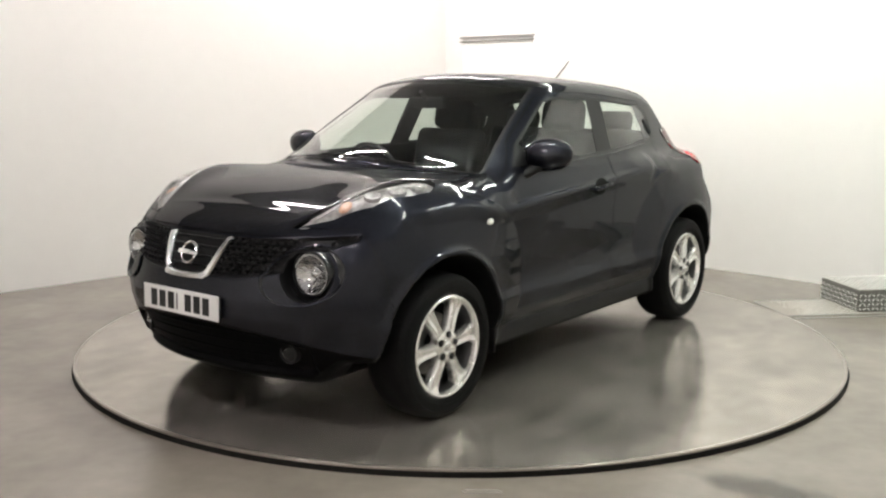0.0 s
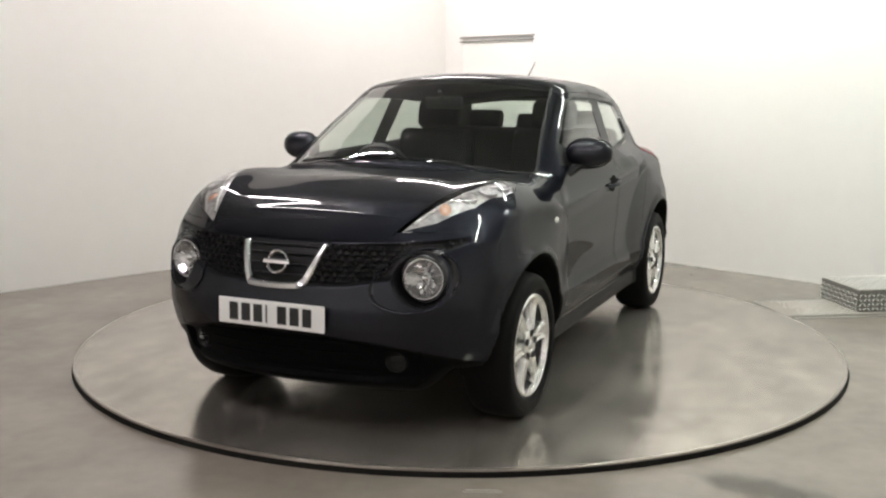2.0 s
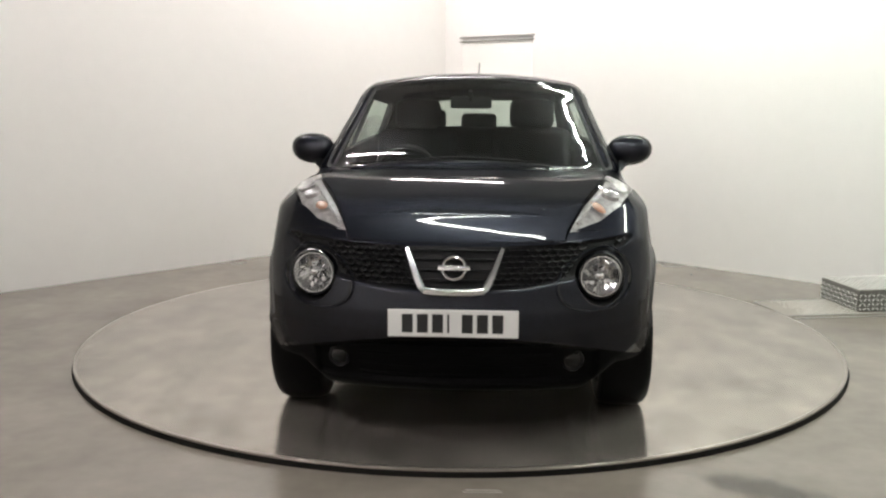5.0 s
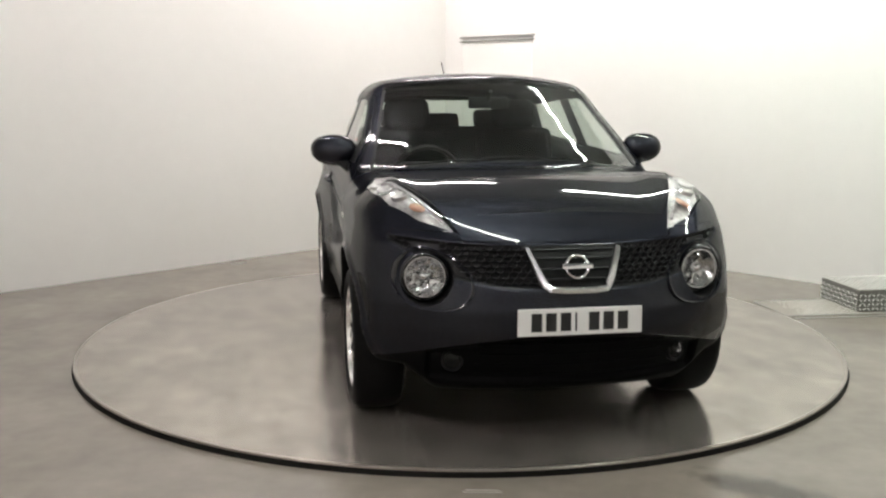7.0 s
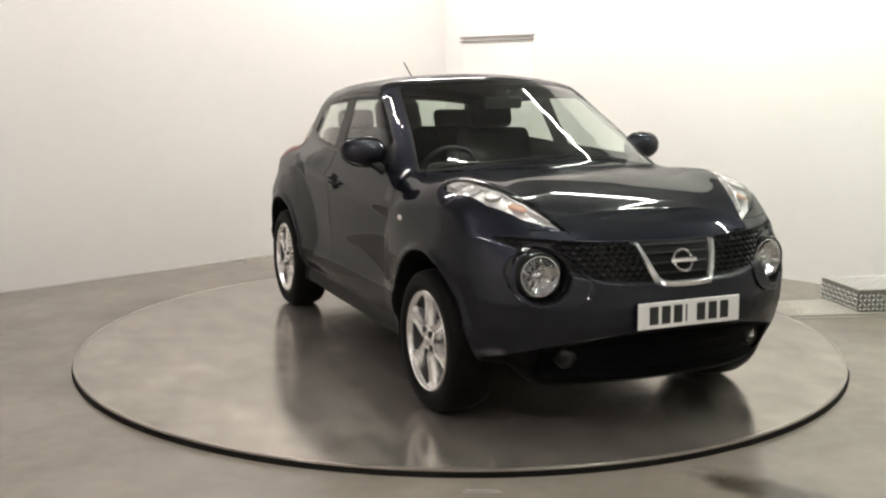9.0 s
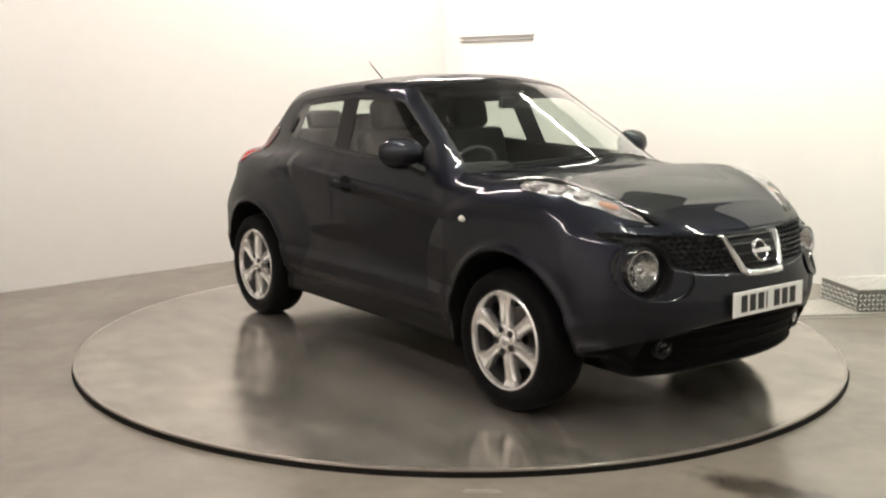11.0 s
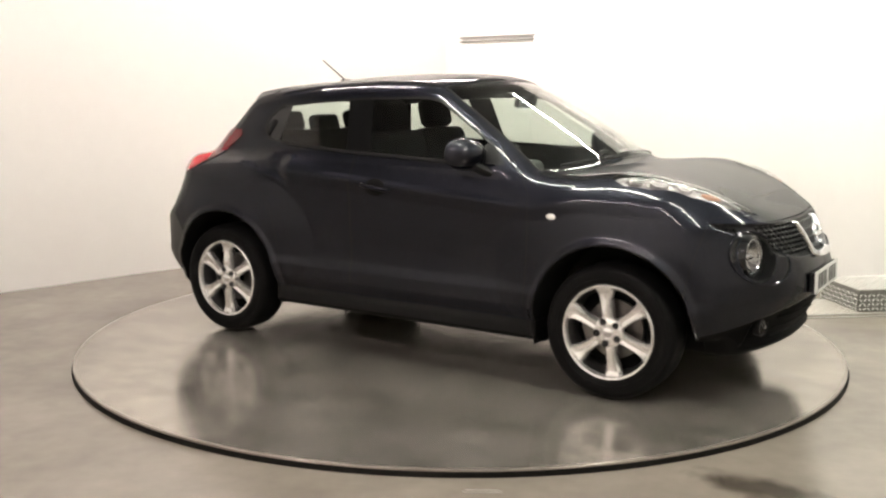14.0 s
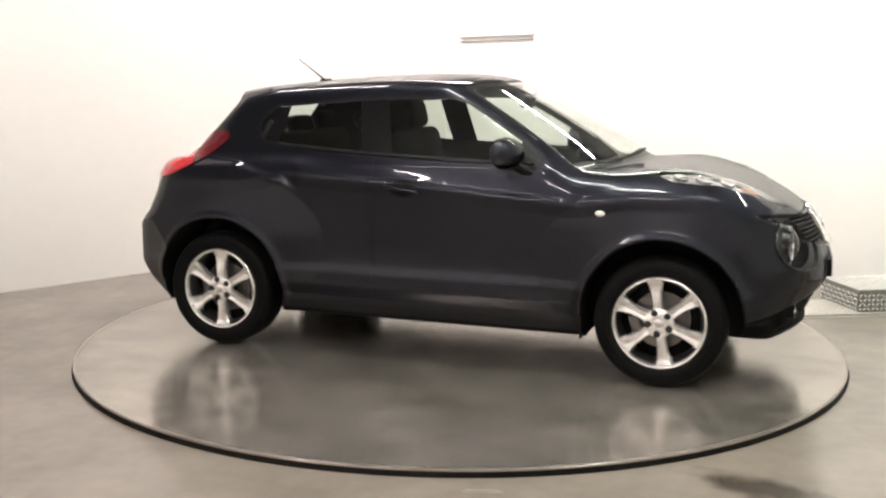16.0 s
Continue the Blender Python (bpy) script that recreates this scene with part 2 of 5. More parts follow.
# ---- the hall
def build_hall():
    turn_l = Matrix.Rotation(math.atan2(ALONG_L.y, ALONG_L.x), 4, "Z")
    turn_r = Matrix.Rotation(math.atan2(ALONG_R.y, ALONG_R.x), 4, "Z")
    out_l = -ALONG_R      # outward from the left wall
    out_r = -ALONG_L
    mid = CORNER + ALONG_L * ROOM / 2 + ALONG_R * ROOM / 2
    # floor with a round well for the turntable
    bm = bmesh.new()
    n = 128
    inner = [bm.verts.new((DISC_R * 1.004 * math.cos(2 * math.pi * i / n), DISC_R * 1.004 * math.sin(2 * math.pi * i / n), FLOOR)) for i in range(n)]
    low = [bm.verts.new((v.co.x, v.co.y, FLOOR - 0.12)) for v in inner]
    outer = []
    for i in range(n):
        a = 2 * math.pi * i / n
        d = Vector((math.cos(a), math.sin(a), 0))
        t = 99.0
        for nrm, lim in ((out_l, (CORNER).dot(out_l)), (out_r, CORNER.dot(out_r)),
                         (-out_l, (CORNER + ALONG_R * ROOM).dot(-out_l)), (-out_r, (CORNER + ALONG_L * ROOM).dot(-out_r))):
            k = d.dot(nrm)
            if k > 1e-6:
                t = min(t, lim / k)
        outer.append(bm.verts.new((d.x * t, d.y * t, FLOOR)))
    for i in range(n):
        j = (i + 1) % n
        bm.faces.new((inner[i], outer[i], outer[j], inner[j]))
        bm.faces.new((low[i], inner[i], inner[j], low[j]))
    bm.faces.new(low)
    tagged(part("floor", bm, M_FLOOR, None, "stained grey-beige sealed concrete floor round the turntable", angle=20), kind="structure", category="floor")
    th = 0.15
    h = CEIL - FLOOR + 0.05
    zc = (CEIL + FLOOR) / 2
    # left wall
    c = CORNER + ALONG_L * (ROOM / 2) + out_l * th / 2
    box_ob("wall_north_west", (c.x, c.y, zc), (ROOM + 0.3, th, h), M_WALL, turn_l, label="plain off-white painted wall")
    # right wall with a door opening next to the corner
    d0, d1, dh = 0.25, 1.20, 2.01
    for a0, a1, z0, z1 in ((0, d0, FLOOR, CEIL), (d1, ROOM, FLOOR, CEIL), (d0, d1, dh, CEIL)):
        c = CORNER + ALONG_R * ((a0 + a1) / 2) + out_r * th / 2
        w = box_ob("wall_north_east", (c.x, c.y, (z0 + z1) / 2), (a1 - a0, th, z1 - z0), M_WALL, turn_r, label="plain off-white painted wall with a door")
    # door leaf, header rail
    c = CORNER + ALONG_R * ((d0 + d1) / 2) + out_r * 0.021
    door = box_ob("door_1", (c.x, c.y, (dh + FLOOR) / 2), (d1 - d0 - 0.008, 0.045, dh - FLOOR - 0.012), M_DOOR, turn_r, bev=0.004,
                  label="closed white flush door in the corner", category="door")
    for z, tk in ((dh + 0.022, 0.014), (dh - 0.020, 0.014)):
        bm = bmesh.new()
        c = CORNER + ALONG_R * ((d0 + d1) / 2) - out_r * 0.012
        rbox(bm, (c.x, c.y, z), (d1 - d0 + 0.05, 0.024, tk), 0.003, 1, turn_r)
        part("header_rail", bm, M_RAIL, door, "thin grey metal rail over the door")
    # far walls behind the camera
    c = CORNER + ALONG_R * (ROOM + th / 2) + ALONG_L * ROOM / 2
    box_ob("wall_south_east", (c.x, c.y, zc), (ROOM + 0.3, th, h), M_WALL, turn_l, label="plain off-white painted wall")
    c = CORNER + ALONG_L * (ROOM + th / 2) + ALONG_R * ROOM / 2
    box_ob("wall_south_west", (c.x, c.y, zc), (ROOM, th, h), M_WALL, turn_r, label="plain off-white painted wall")
    box_ob("ceiling", (mid.x, mid.y, CEIL + 0.08), (ROOM + 0.3, ROOM + 0.3, 0.1), M_CEIL, turn_l, label="dark grey ceiling with strip lights")
    return turn_l, turn_r, mid


TURN_L, TURN_R, MID = build_hall()


def strip_light(length, glow):
    """A batten fitting with one bare tube below it."""
    root = new("strip_light")
    bm = bmesh.new()
    rbox(bm, (0, 0, 0.045), (length + 0.06, 0.08, 0.05), 0.006, 1)
    part("housing", bm, M_FITTING, root, "white enamel batten")
    for s in (-1, 1):
        bm = bmesh.new()
        rbox(bm, (s * (length / 2 + 0.012), 0, 0.0), (0.02, 0.075, 0.06), 0.004, 1)
        part("end_cap", bm, M_FITTING, root)
    bm = bmesh.new()
    rbox(bm, (0, 0, 0.004), (length, 0.036, 0.03), 0.010, 3)
    part("diffuser", bm, glow, root, "glowing frosted diffuser")
    return tagged(root, "white batten ceiling light with a glowing diffuser", "ceiling light", "strip lights on the ceiling")


# ---- turntable
def build_turntable():
    root = new("turntable")
    n = 160
    bm = bmesh.new()
    lathe(bm, [(0.001, 0.0), (0.6, 0.0), (1.3, 0.0), (DISC_R - 0.016, 0.0), (DISC_R - 0.016, -0.02)], Matrix(), n)
    part("deck", bm, M_DISC, root, "smooth worn grey deck with tyre marks")
    bm = bmesh.new()
    lathe(bm, [(DISC_R - 0.016, -0.008), (DISC_R - 0.016, 0.0008), (DISC_R - 0.002, 0.0008), (DISC_R, -0.001), (DISC_R, -0.008)], Matrix(), n)
    part("lip", bm, M_DISCLIP, root, "thin bare steel lip")
    bm = bmesh.new()
    lathe(bm, [(DISC_R - 0.01, -0.006), (DISC_R + 0.003, -0.008), (DISC_R + 0.003, -0.05), (DISC_R - 0.01, -0.05)], Matrix(), n)
    part("edge_band", bm, M_RIMEDGE, root, "black rubber edge band")
    return tagged(root, "large round grey turntable with black edge", "turntable")


TURNTABLE = build_turntable()


# ---- body surface of the car: an implicit solid, x forward, y to its left, z up
def curve(points, lo, hi, soft):
    """A table that runs smoothly through the points."""
    t = np.linspace(lo, hi, 1601)
    v = np.interp(t, [p[0] for p in points], [p[1] for p in points])
    w = max(1, int(soft / (hi - lo) * 1600))
    k = np.hanning(2 * w + 3)[1:-1]
    k /= k.sum()
    v = np.convolve(np.pad(v, len(k) // 2, mode="reflect", reflect_type="odd"), k, mode="valid")
    return lambda a: np.interp(a, t, v)


def smax(a, b, k):
    h = np.maximum(k - np.abs(a - b), 0) / k
    return np.maximum(a, b) + h * h * k * 0.25


def smin(a, b, k):
    return -smax(-a, -b, k)


def step(a, lo, hi):
    t = np.clip((a - lo) / (hi - lo), 0, 1)
    return t * t * (3 - 2 * t)


ROOFLINE = curve([(-2.3, 0.62), (-1.80, 1.06), (-1.585, 1.28), (-1.405, 1.450), (-1.34, 1.487), (-1.22, 1.511), (-1.04, 1.534), (-0.75, 1.557), (-0.49, 1.573),
                  (-0.24, 1.582), (0.03, 1.581), (0.15, 1.575), (0.25, 1.558), (0.35, 1.519), (0.46, 1.465), (0.657, 1.366), (0.84, 1.268), (0.984, 1.183),
                  (1.06, 1.130), (1.3, 0.955)], -2.3, 1.3, 0.05)
HOODLINE = curve([(-2.3, 0.80), (-1.95, 1.02), (-1.6, 1.09), (-1.0, 1.12), (-0.4, 1.10), (0.6, 1.085), (0.9, 1.09), (1.1, 1.100), (1.25, 1.096),
                  (1.4, 1.078), (1.64, 1.018), (1.85, 0.918), (1.95, 0.850), (2.05, 0.75), (2.3, 0.45)], -2.3, 2.3, 0.15)
FLANK = curve([(0.0, 0.70), (0.20, 0.775), (0.25, 0.812), (0.30, 0.816), (0.335, 0.808), (0.40, 0.832), (0.475, 0.838), (0.52, 0.826), (0.62, 0.826), (0.80, 0.834), (0.90, 0.842),
               (0.960, 0.856), (0.975, 0.856), (1.06, 0.833), (1.14, 0.80), (1.3, 0.70)], 0.0, 1.3, 0.016)
NOSE = curve([(0.0, 1.80), (0.22, 1.92), (0.30, 1.985), (0.42, 2.040), (0.52, 2.068), (0.60, 2.066), (0.69, 2.040), (0.78, 2.008), (0.86, 1.978), (0.92, 1.92),
              (1.1, 1.74), (1.4, 1.5)], 0.0, 1.4, 0.03)
TAIL = curve([(0.0, -1.75), (0.25, -1.88), (0.35, -1.99), (0.45, -2.05), (0.68, -2.05), (0.76, -1.995), (0.95, -1.955), (1.05, -1.91), (1.3, -1.75)], 0.0, 1.3, 0.03)
CABIN = curve([(-2.2, 0.60), (-1.7, 0.615), (-1.2, 0.700), (-0.6, 0.780), (0.0, 0.800), (1.2, 0.800)], -2.2, 1.2, 0.2)
WHEEL_X, WHEEL_Z = 1.265, 0.334
ARCH_R = 0.402


def grille_mask(y, z):
    top = 0.852 + 0.028 * (y / 0.73) ** 2
    bot = np.interp(y, (0, 0.3, 0.48, 0.6, 0.74, 0.9), (0.686, 0.694, 0.725, 0.80, 0.862, 0.93))
    return np.maximum(np.maximum(z - top, bot - z), y - 0.735)


def intake_line(y):
    return 0.502 - 0.15 * (np.abs(y) / 0.8) ** 2.2


def body_field(x, y, z):
    y = np.abs(y)
    shift = 0.45 * step(x, -0.5, 0.35) - 0.36 * step(-x, 0.8, 1.4)
    xp = x + shift * y * y
    zr = ROOFLINE(xp) - 0.15 * y * y
    slope = (ROOFLINE(xp + 0.01) - ROOFLINE(xp - 0.01)) / 0.02
    g = smax((z - zr) / np.sqrt(1 + slope * slope), (y - (CABIN(x) - 0.40 * np.maximum(z - 1.1, -0.02))) * 0.928, 0.07)
    g = np.maximum(g, 0.98 - z)
    # lower body
    zs = HOODLINE(x) - 0.020 * (y / 0.6) ** 3 * step(x, 0.7, 1.1) + 0.030 * np.exp(-((y - 0.675) / 0.14) ** 2) * step(x, 0.95, 1.38) * step(-x, -1.84, -1.60)
    yb = FLANK(z + 0.075 * x * (1 - step(np.abs(x), 0.75, 1.15)) * step(z, 0.6, 0.8))
    rf = ((x - 1.30) / 0.66) ** 2 + ((z - 0.59) / 0.45) ** 2
    rr = ((x + 1.36) / 0.76) ** 2 + ((z - 0.62) / 0.42) ** 2
    yb = yb + 0.052 * np.clip(1.05 - rf, 0, 1) ** 1.02 + 0.052 * np.clip(1.05 - rr, 0, 1) ** 1.08
    yb = yb - 0.045 * step(-x, 0.8, 1.5) * step(z, 0.74, 0.98) - 0.022 * step(x, 0.9, 1.4) * step(z, 0.70, 0.95)
    yb = yb - 0.010 * np.exp(-((z - 0.58) / 0.12) ** 2) * step(-np.abs(x), -0.85, -0.5)
    yb = yb - 0.10 * step(-x, 1.3, 2.1) ** 1.3 - 0.07 * step(x, 1.35, 1.95)
    # sharp shoulder line along the doors, falling towards the front
    zc = 0.973 - 0.075 * x
    yb = yb - 0.013 * step(z, zc, zc + 0.026) * step(x, -0.62, -0.40) * step(-x, -0.80, -0.66)
    # crest over the rear haunch, with a hollow above it
    zh = np.interp(x, (-1.6, -1.495, -1.18, -0.862, -0.753), (1.02, 1.035, 1.045, 0.975, 0.920))
    yb = yb - 0.026 * step(z, zh, zh + 0.040) * step(-x, 0.735, 0.86) * step(x, -1.62, -1.45)
    # lip round the wheel openings
    for cx in (WHEEL_X, -WHEEL_X):
        r = np.hypot(x - cx, z - 0.352)
        yb = yb + 0.012 * np.exp(-((r - ARCH_R - 0.012) / 0.022) ** 2)
    xf = NOSE(z) - 0.15 * (y / 0.6) ** 2.6
    gm = grille_mask(y, z)
    xf = xf - 0.026 * step(-gm, -0.004, 0.012)
    low = np.maximum(z - intake_line(y), y - 0.60)
    xf = xf + 0.030 * np.exp(-((y - 0.64) ** 2 + (z - 0.72) ** 2) / 0.014)
    xf = xf - 0.040 * step(-low, -0.004, 0.03) * step(z, 0.27, 0.31)
    xr = TAIL(z) + (0.15 + 0.05 * step(z, 0.7, 0.95)) * (y / 0.7) ** 2.8
    zb = 0.215 + 0.115 * step(y, 0.52, 0.70) * step(x, 1.50, 1.62) + 0.02 * step(x, 1.7, 1.95)
    b = smax(smax(z - zs, y - yb, 0.13), zb - z, 0.05)
    b = smax(b, (x - xf) * 0.9, 0.05)
    b = smax(b, (xr - x) * 0.9, 0.07)
    f = smin(g, b, 0.035)
    for cx in (WHEEL_X, -WHEEL_X):
        r = np.hypot(x - cx, z - 0.352)
        f = np.maximum(f, -np.maximum(r - ARCH_R, 0.54 - y))
    # bowl of the round front lamp
    f = np.maximum(f, 0.112 - np.sqrt((x - 1.895) ** 2 + (y - 0.598) ** 2 + (z - 0.722) ** 2))
    return f


def surface(cell):
    """The half y > 0 of the body as triangles: vertices, normals, faces."""
    xs, ys, zs = np.arange(-2.14, 2.16, cell), np.arange(-2.5 * cell, 0.97, cell), np.arange(0.16, 1.66, cell)
    val = np.empty((len(xs), len(ys), len(zs)))
    for i0 in range(0, len(xs), 40):
        X, Y, Z = np.meshgrid(xs[i0:i0 + 40], ys, zs, indexing="ij")
        val[i0:i0 + 40] = body_field(X, Y, Z)
    inside = val < 0
    s = inside
    corner = [s[i:s.shape[0] - 1 + i, j:s.shape[1] - 1 + j, k:s.shape[2] - 1 + k] for i in (0, 1) for j in (0, 1) for k in (0, 1)]
    count = sum(c.astype(np.int8) for c in corner)
    act = (count > 0) & (count < 8)
    idx = np.full(act.shape, -1)
    cells = np.argwhere(act)
    idx[act] = np.arange(len(cells))
    acc, num = np.zeros((len(cells), 3)), np.zeros(len(cells))
    corners = [(i, j, k) for i in (0, 1) for j in (0, 1) for k in (0, 1)]
    cv = {c: val[cells[:, 0] + c[0], cells[:, 1] + c[1], cells[:, 2] + c[2]] for c in corners}
    for a in corners:
        for ax in range(3):
            if a[ax]:
                continue
            b = tuple(1 if q == ax else a[q] for q in range(3))
            hit = (cv[a] < 0) != (cv[b] < 0)
            t = cv[a] / np.where(hit, cv[a] - cv[b], 1)
            p = np.array(a, float)[None, :].repeat(len(cells), 0)
            p[:, ax] += t
            acc[hit] += p[hit]
            num[hit] += 1
    V = (cells + acc / num[:, None]) * cell + np.array([xs[0], ys[0], zs[0]])

    def grad(P, h=0.004):
        g = np.empty_like(P)
        for ax in range(3):
            d = np.zeros(3)
            d[ax] = h
            g[:, ax] = (body_field(*(P + d).T) - body_field(*(P - d).T)) / (2 * h)
        return g
    for _ in range(3):
        g = grad(V)
        f = body_field(*V.T)
        mv = f[:, None] * g / np.maximum((g * g).sum(1), 1e-6)[:, None]
        ln = np.linalg.norm(mv, axis=1)
        V = V - mv * np.minimum(1, 0.4 * cell / np.maximum(ln, 1e-9))[:, None]
    N = grad(V)
    N /= np.maximum(np.linalg.norm(N, axis=1), 1e-9)[:, None]
    quads = []
    for ax in range(3):
        o = [q for q in range(3) if q != ax]
        sl = [slice(None)] * 3
        a, b = list(sl), list(sl)
        a[ax], b[ax] = slice(0, -1), slice(1, None)
        flip = s[tuple(a)] != s[tuple(b)]
        e = np.argwhere(flip)
        ok = (e[:, o[0]] > 0) & (e[:, o[1]] > 0) & (e[:, o[0]] < act.shape[o[0]]) & (e[:, o[1]] < act.shape[o[1]])
        e = e[ok]
        first = s[tuple(a)][tuple(e.T)]

        def at(d0, d1):
            q = e.copy()
            q[:, o[0]] -= d0
            q[:, o[1]] -= d1
            return idx[tuple(q.T)]
        q = np.stack([at(1, 1), at(0, 1), at(0, 0), at(1, 0)], 1)
        if ax == 1:
            first = ~first
        q[~first] = q[~first][:, ::-1]
        quads.append(q)
    Q = np.concatenate(quads)
    Q = Q[(Q >= 0).all(1)]
    # the shorter diagonal
    d1 = np.linalg.norm(V[Q[:, 0]] - V[Q[:, 2]], axis=1)
    d2 = np.linalg.norm(V[Q[:, 1]] - V[Q[:, 3]], axis=1)
    s1 = d1 <= d2
    T = np.concatenate([Q[s1][:, [0, 1, 2]], Q[s1][:, [0, 2, 3]], Q[~s1][:, [0, 1, 3]], Q[~s1][:, [1, 2, 3]]])
    return V, N, T


def clip(S, d):
    """Split the triangles S = (V, N, T) along d = 0: those with d < 0, and the rest."""
    V, N, T = S
    dv = d(V)
    dv = np.where(np.abs(dv) < 1e-7, 1e-7, dv)
    neg = dv[T] < 0
    c = neg.sum(1)
    ins, outs = [T[c == 3]], [T[c == 0]]
    mix = T[(c == 1) | (c == 2)]
    if len(mix):
        mn = dv[mix] < 0
        one_neg = mn.sum(1) == 1
        lone = np.where(one_neg[:, None], mn, ~mn).argmax(1)
        r = np.arange(len(mix))
        a, b, cc = mix[r, lone], mix[r, (lone + 1) % 3], mix[r, (lone + 2) % 3]
        n0 = len(V)

        def cut(p, q):
            t = (dv[p] / (dv[p] - dv[q]))[:, None]
            return V[p] + t * (V[q] - V[p]), N[p] + t * (N[q] - N[p])
        v1, m1 = cut(a, b)
        v2, m2 = cut(a, cc)
        i1, i2 = n0 + r, n0 + len(mix) + r
        V = np.concatenate([V, v1, v2])
        N = np.concatenate([N, m1, m2])
        tip = np.stack([a, i1, i2], 1)
        base = np.concatenate([np.stack([i1, b, cc], 1), np.stack([i1, cc, i2], 1)])
        bo = np.concatenate([one_neg, one_neg])
        ins += [tip[one_neg], base[~bo]]
        outs += [tip[~one_neg], base[bo]]
    return (V, N, np.concatenate(ins)), (V, N, np.concatenate(outs))


def compact(S, off=0.0, both=False):
    """Only the used vertices, moved by off along the normals; both: with the mirrored half."""
    V, N, T = S
    used = np.unique(T)
    mp = np.full(len(V), -1)
    mp[used] = np.arange(len(used))
    v, n, t = V[used], N[used], mp[T]
    n = n / np.maximum(np.linalg.norm(n, axis=1), 1e-9)[:, None]
    v = v + off * n
    if both:
        m = np.array([1, -1, 1])
        t2 = t[:, ::-1] + len(v)
        v, n, t = np.concatenate([v, v * m]), np.concatenate([n, n * m]), np.concatenate([t, t2])
    return v, n, t


def poly_sd(px, py, poly, r=0.0):
    """Signed distance to a closed polygon, its corners rounded by r."""
    d = np.full(px.shape, 1e9)
    inn = np.zeros(px.shape, bool)
    n = len(poly)
    for i in range(n):
        (x0, y0), (x1, y1) = poly[i], poly[(i + 1) % n]
        ex, ey = x1 - x0, y1 - y0
        t = np.clip(((px - x0) * ex + (py - y0) * ey) / (ex * ex + ey * ey), 0, 1)
        d = np.minimum(d, np.hypot(px - x0 - t * ex, py - y0 - t * ey))
        c = ((y0 > py) != (y1 > py)) & (px < ex * (py - y0) / (ey if abs(ey) > 1e-12 else 1e-12) + x0)
        inn ^= c
    return np.where(inn, -d, d) - r


def half_and_other(name, S, material, parent, label="", off=0.0):
    """The same panel on both sides of the car, each an object."""
    v, n, t = compact(S, off)
    a = mesh_ob(name, v, t, material, parent, label, n)
    m = np.array([1, -1, 1])
    b = mesh_ob(name, v * m, t[:, ::-1], material, parent, label, n * m)
    return a, b


CAR_SHELL = {}
WINDOW = [(-0.945, 1.176), (-1.040, 1.186), (-1.095, 1.250), (-1.090, 1.315), (-0.985, 1.400), (-0.900, 1.402), (-0.70, 1.418), (-0.30, 1.443), (0.10, 1.450), (0.195, 1.430), (0.555, 1.212), (0.655, 1.106),
          (0.30, 1.112), (-0.40, 1.140)]
LAMP = [(1.838, 0.466), (1.66, 0.535), (1.50, 0.605), (1.40, 0.645), (1.30, 0.668), (1.23, 0.705), (1.225, 0.745), (1.30, 0.778), (1.42, 0.770), (1.60, 0.712), (1.74, 0.600)]


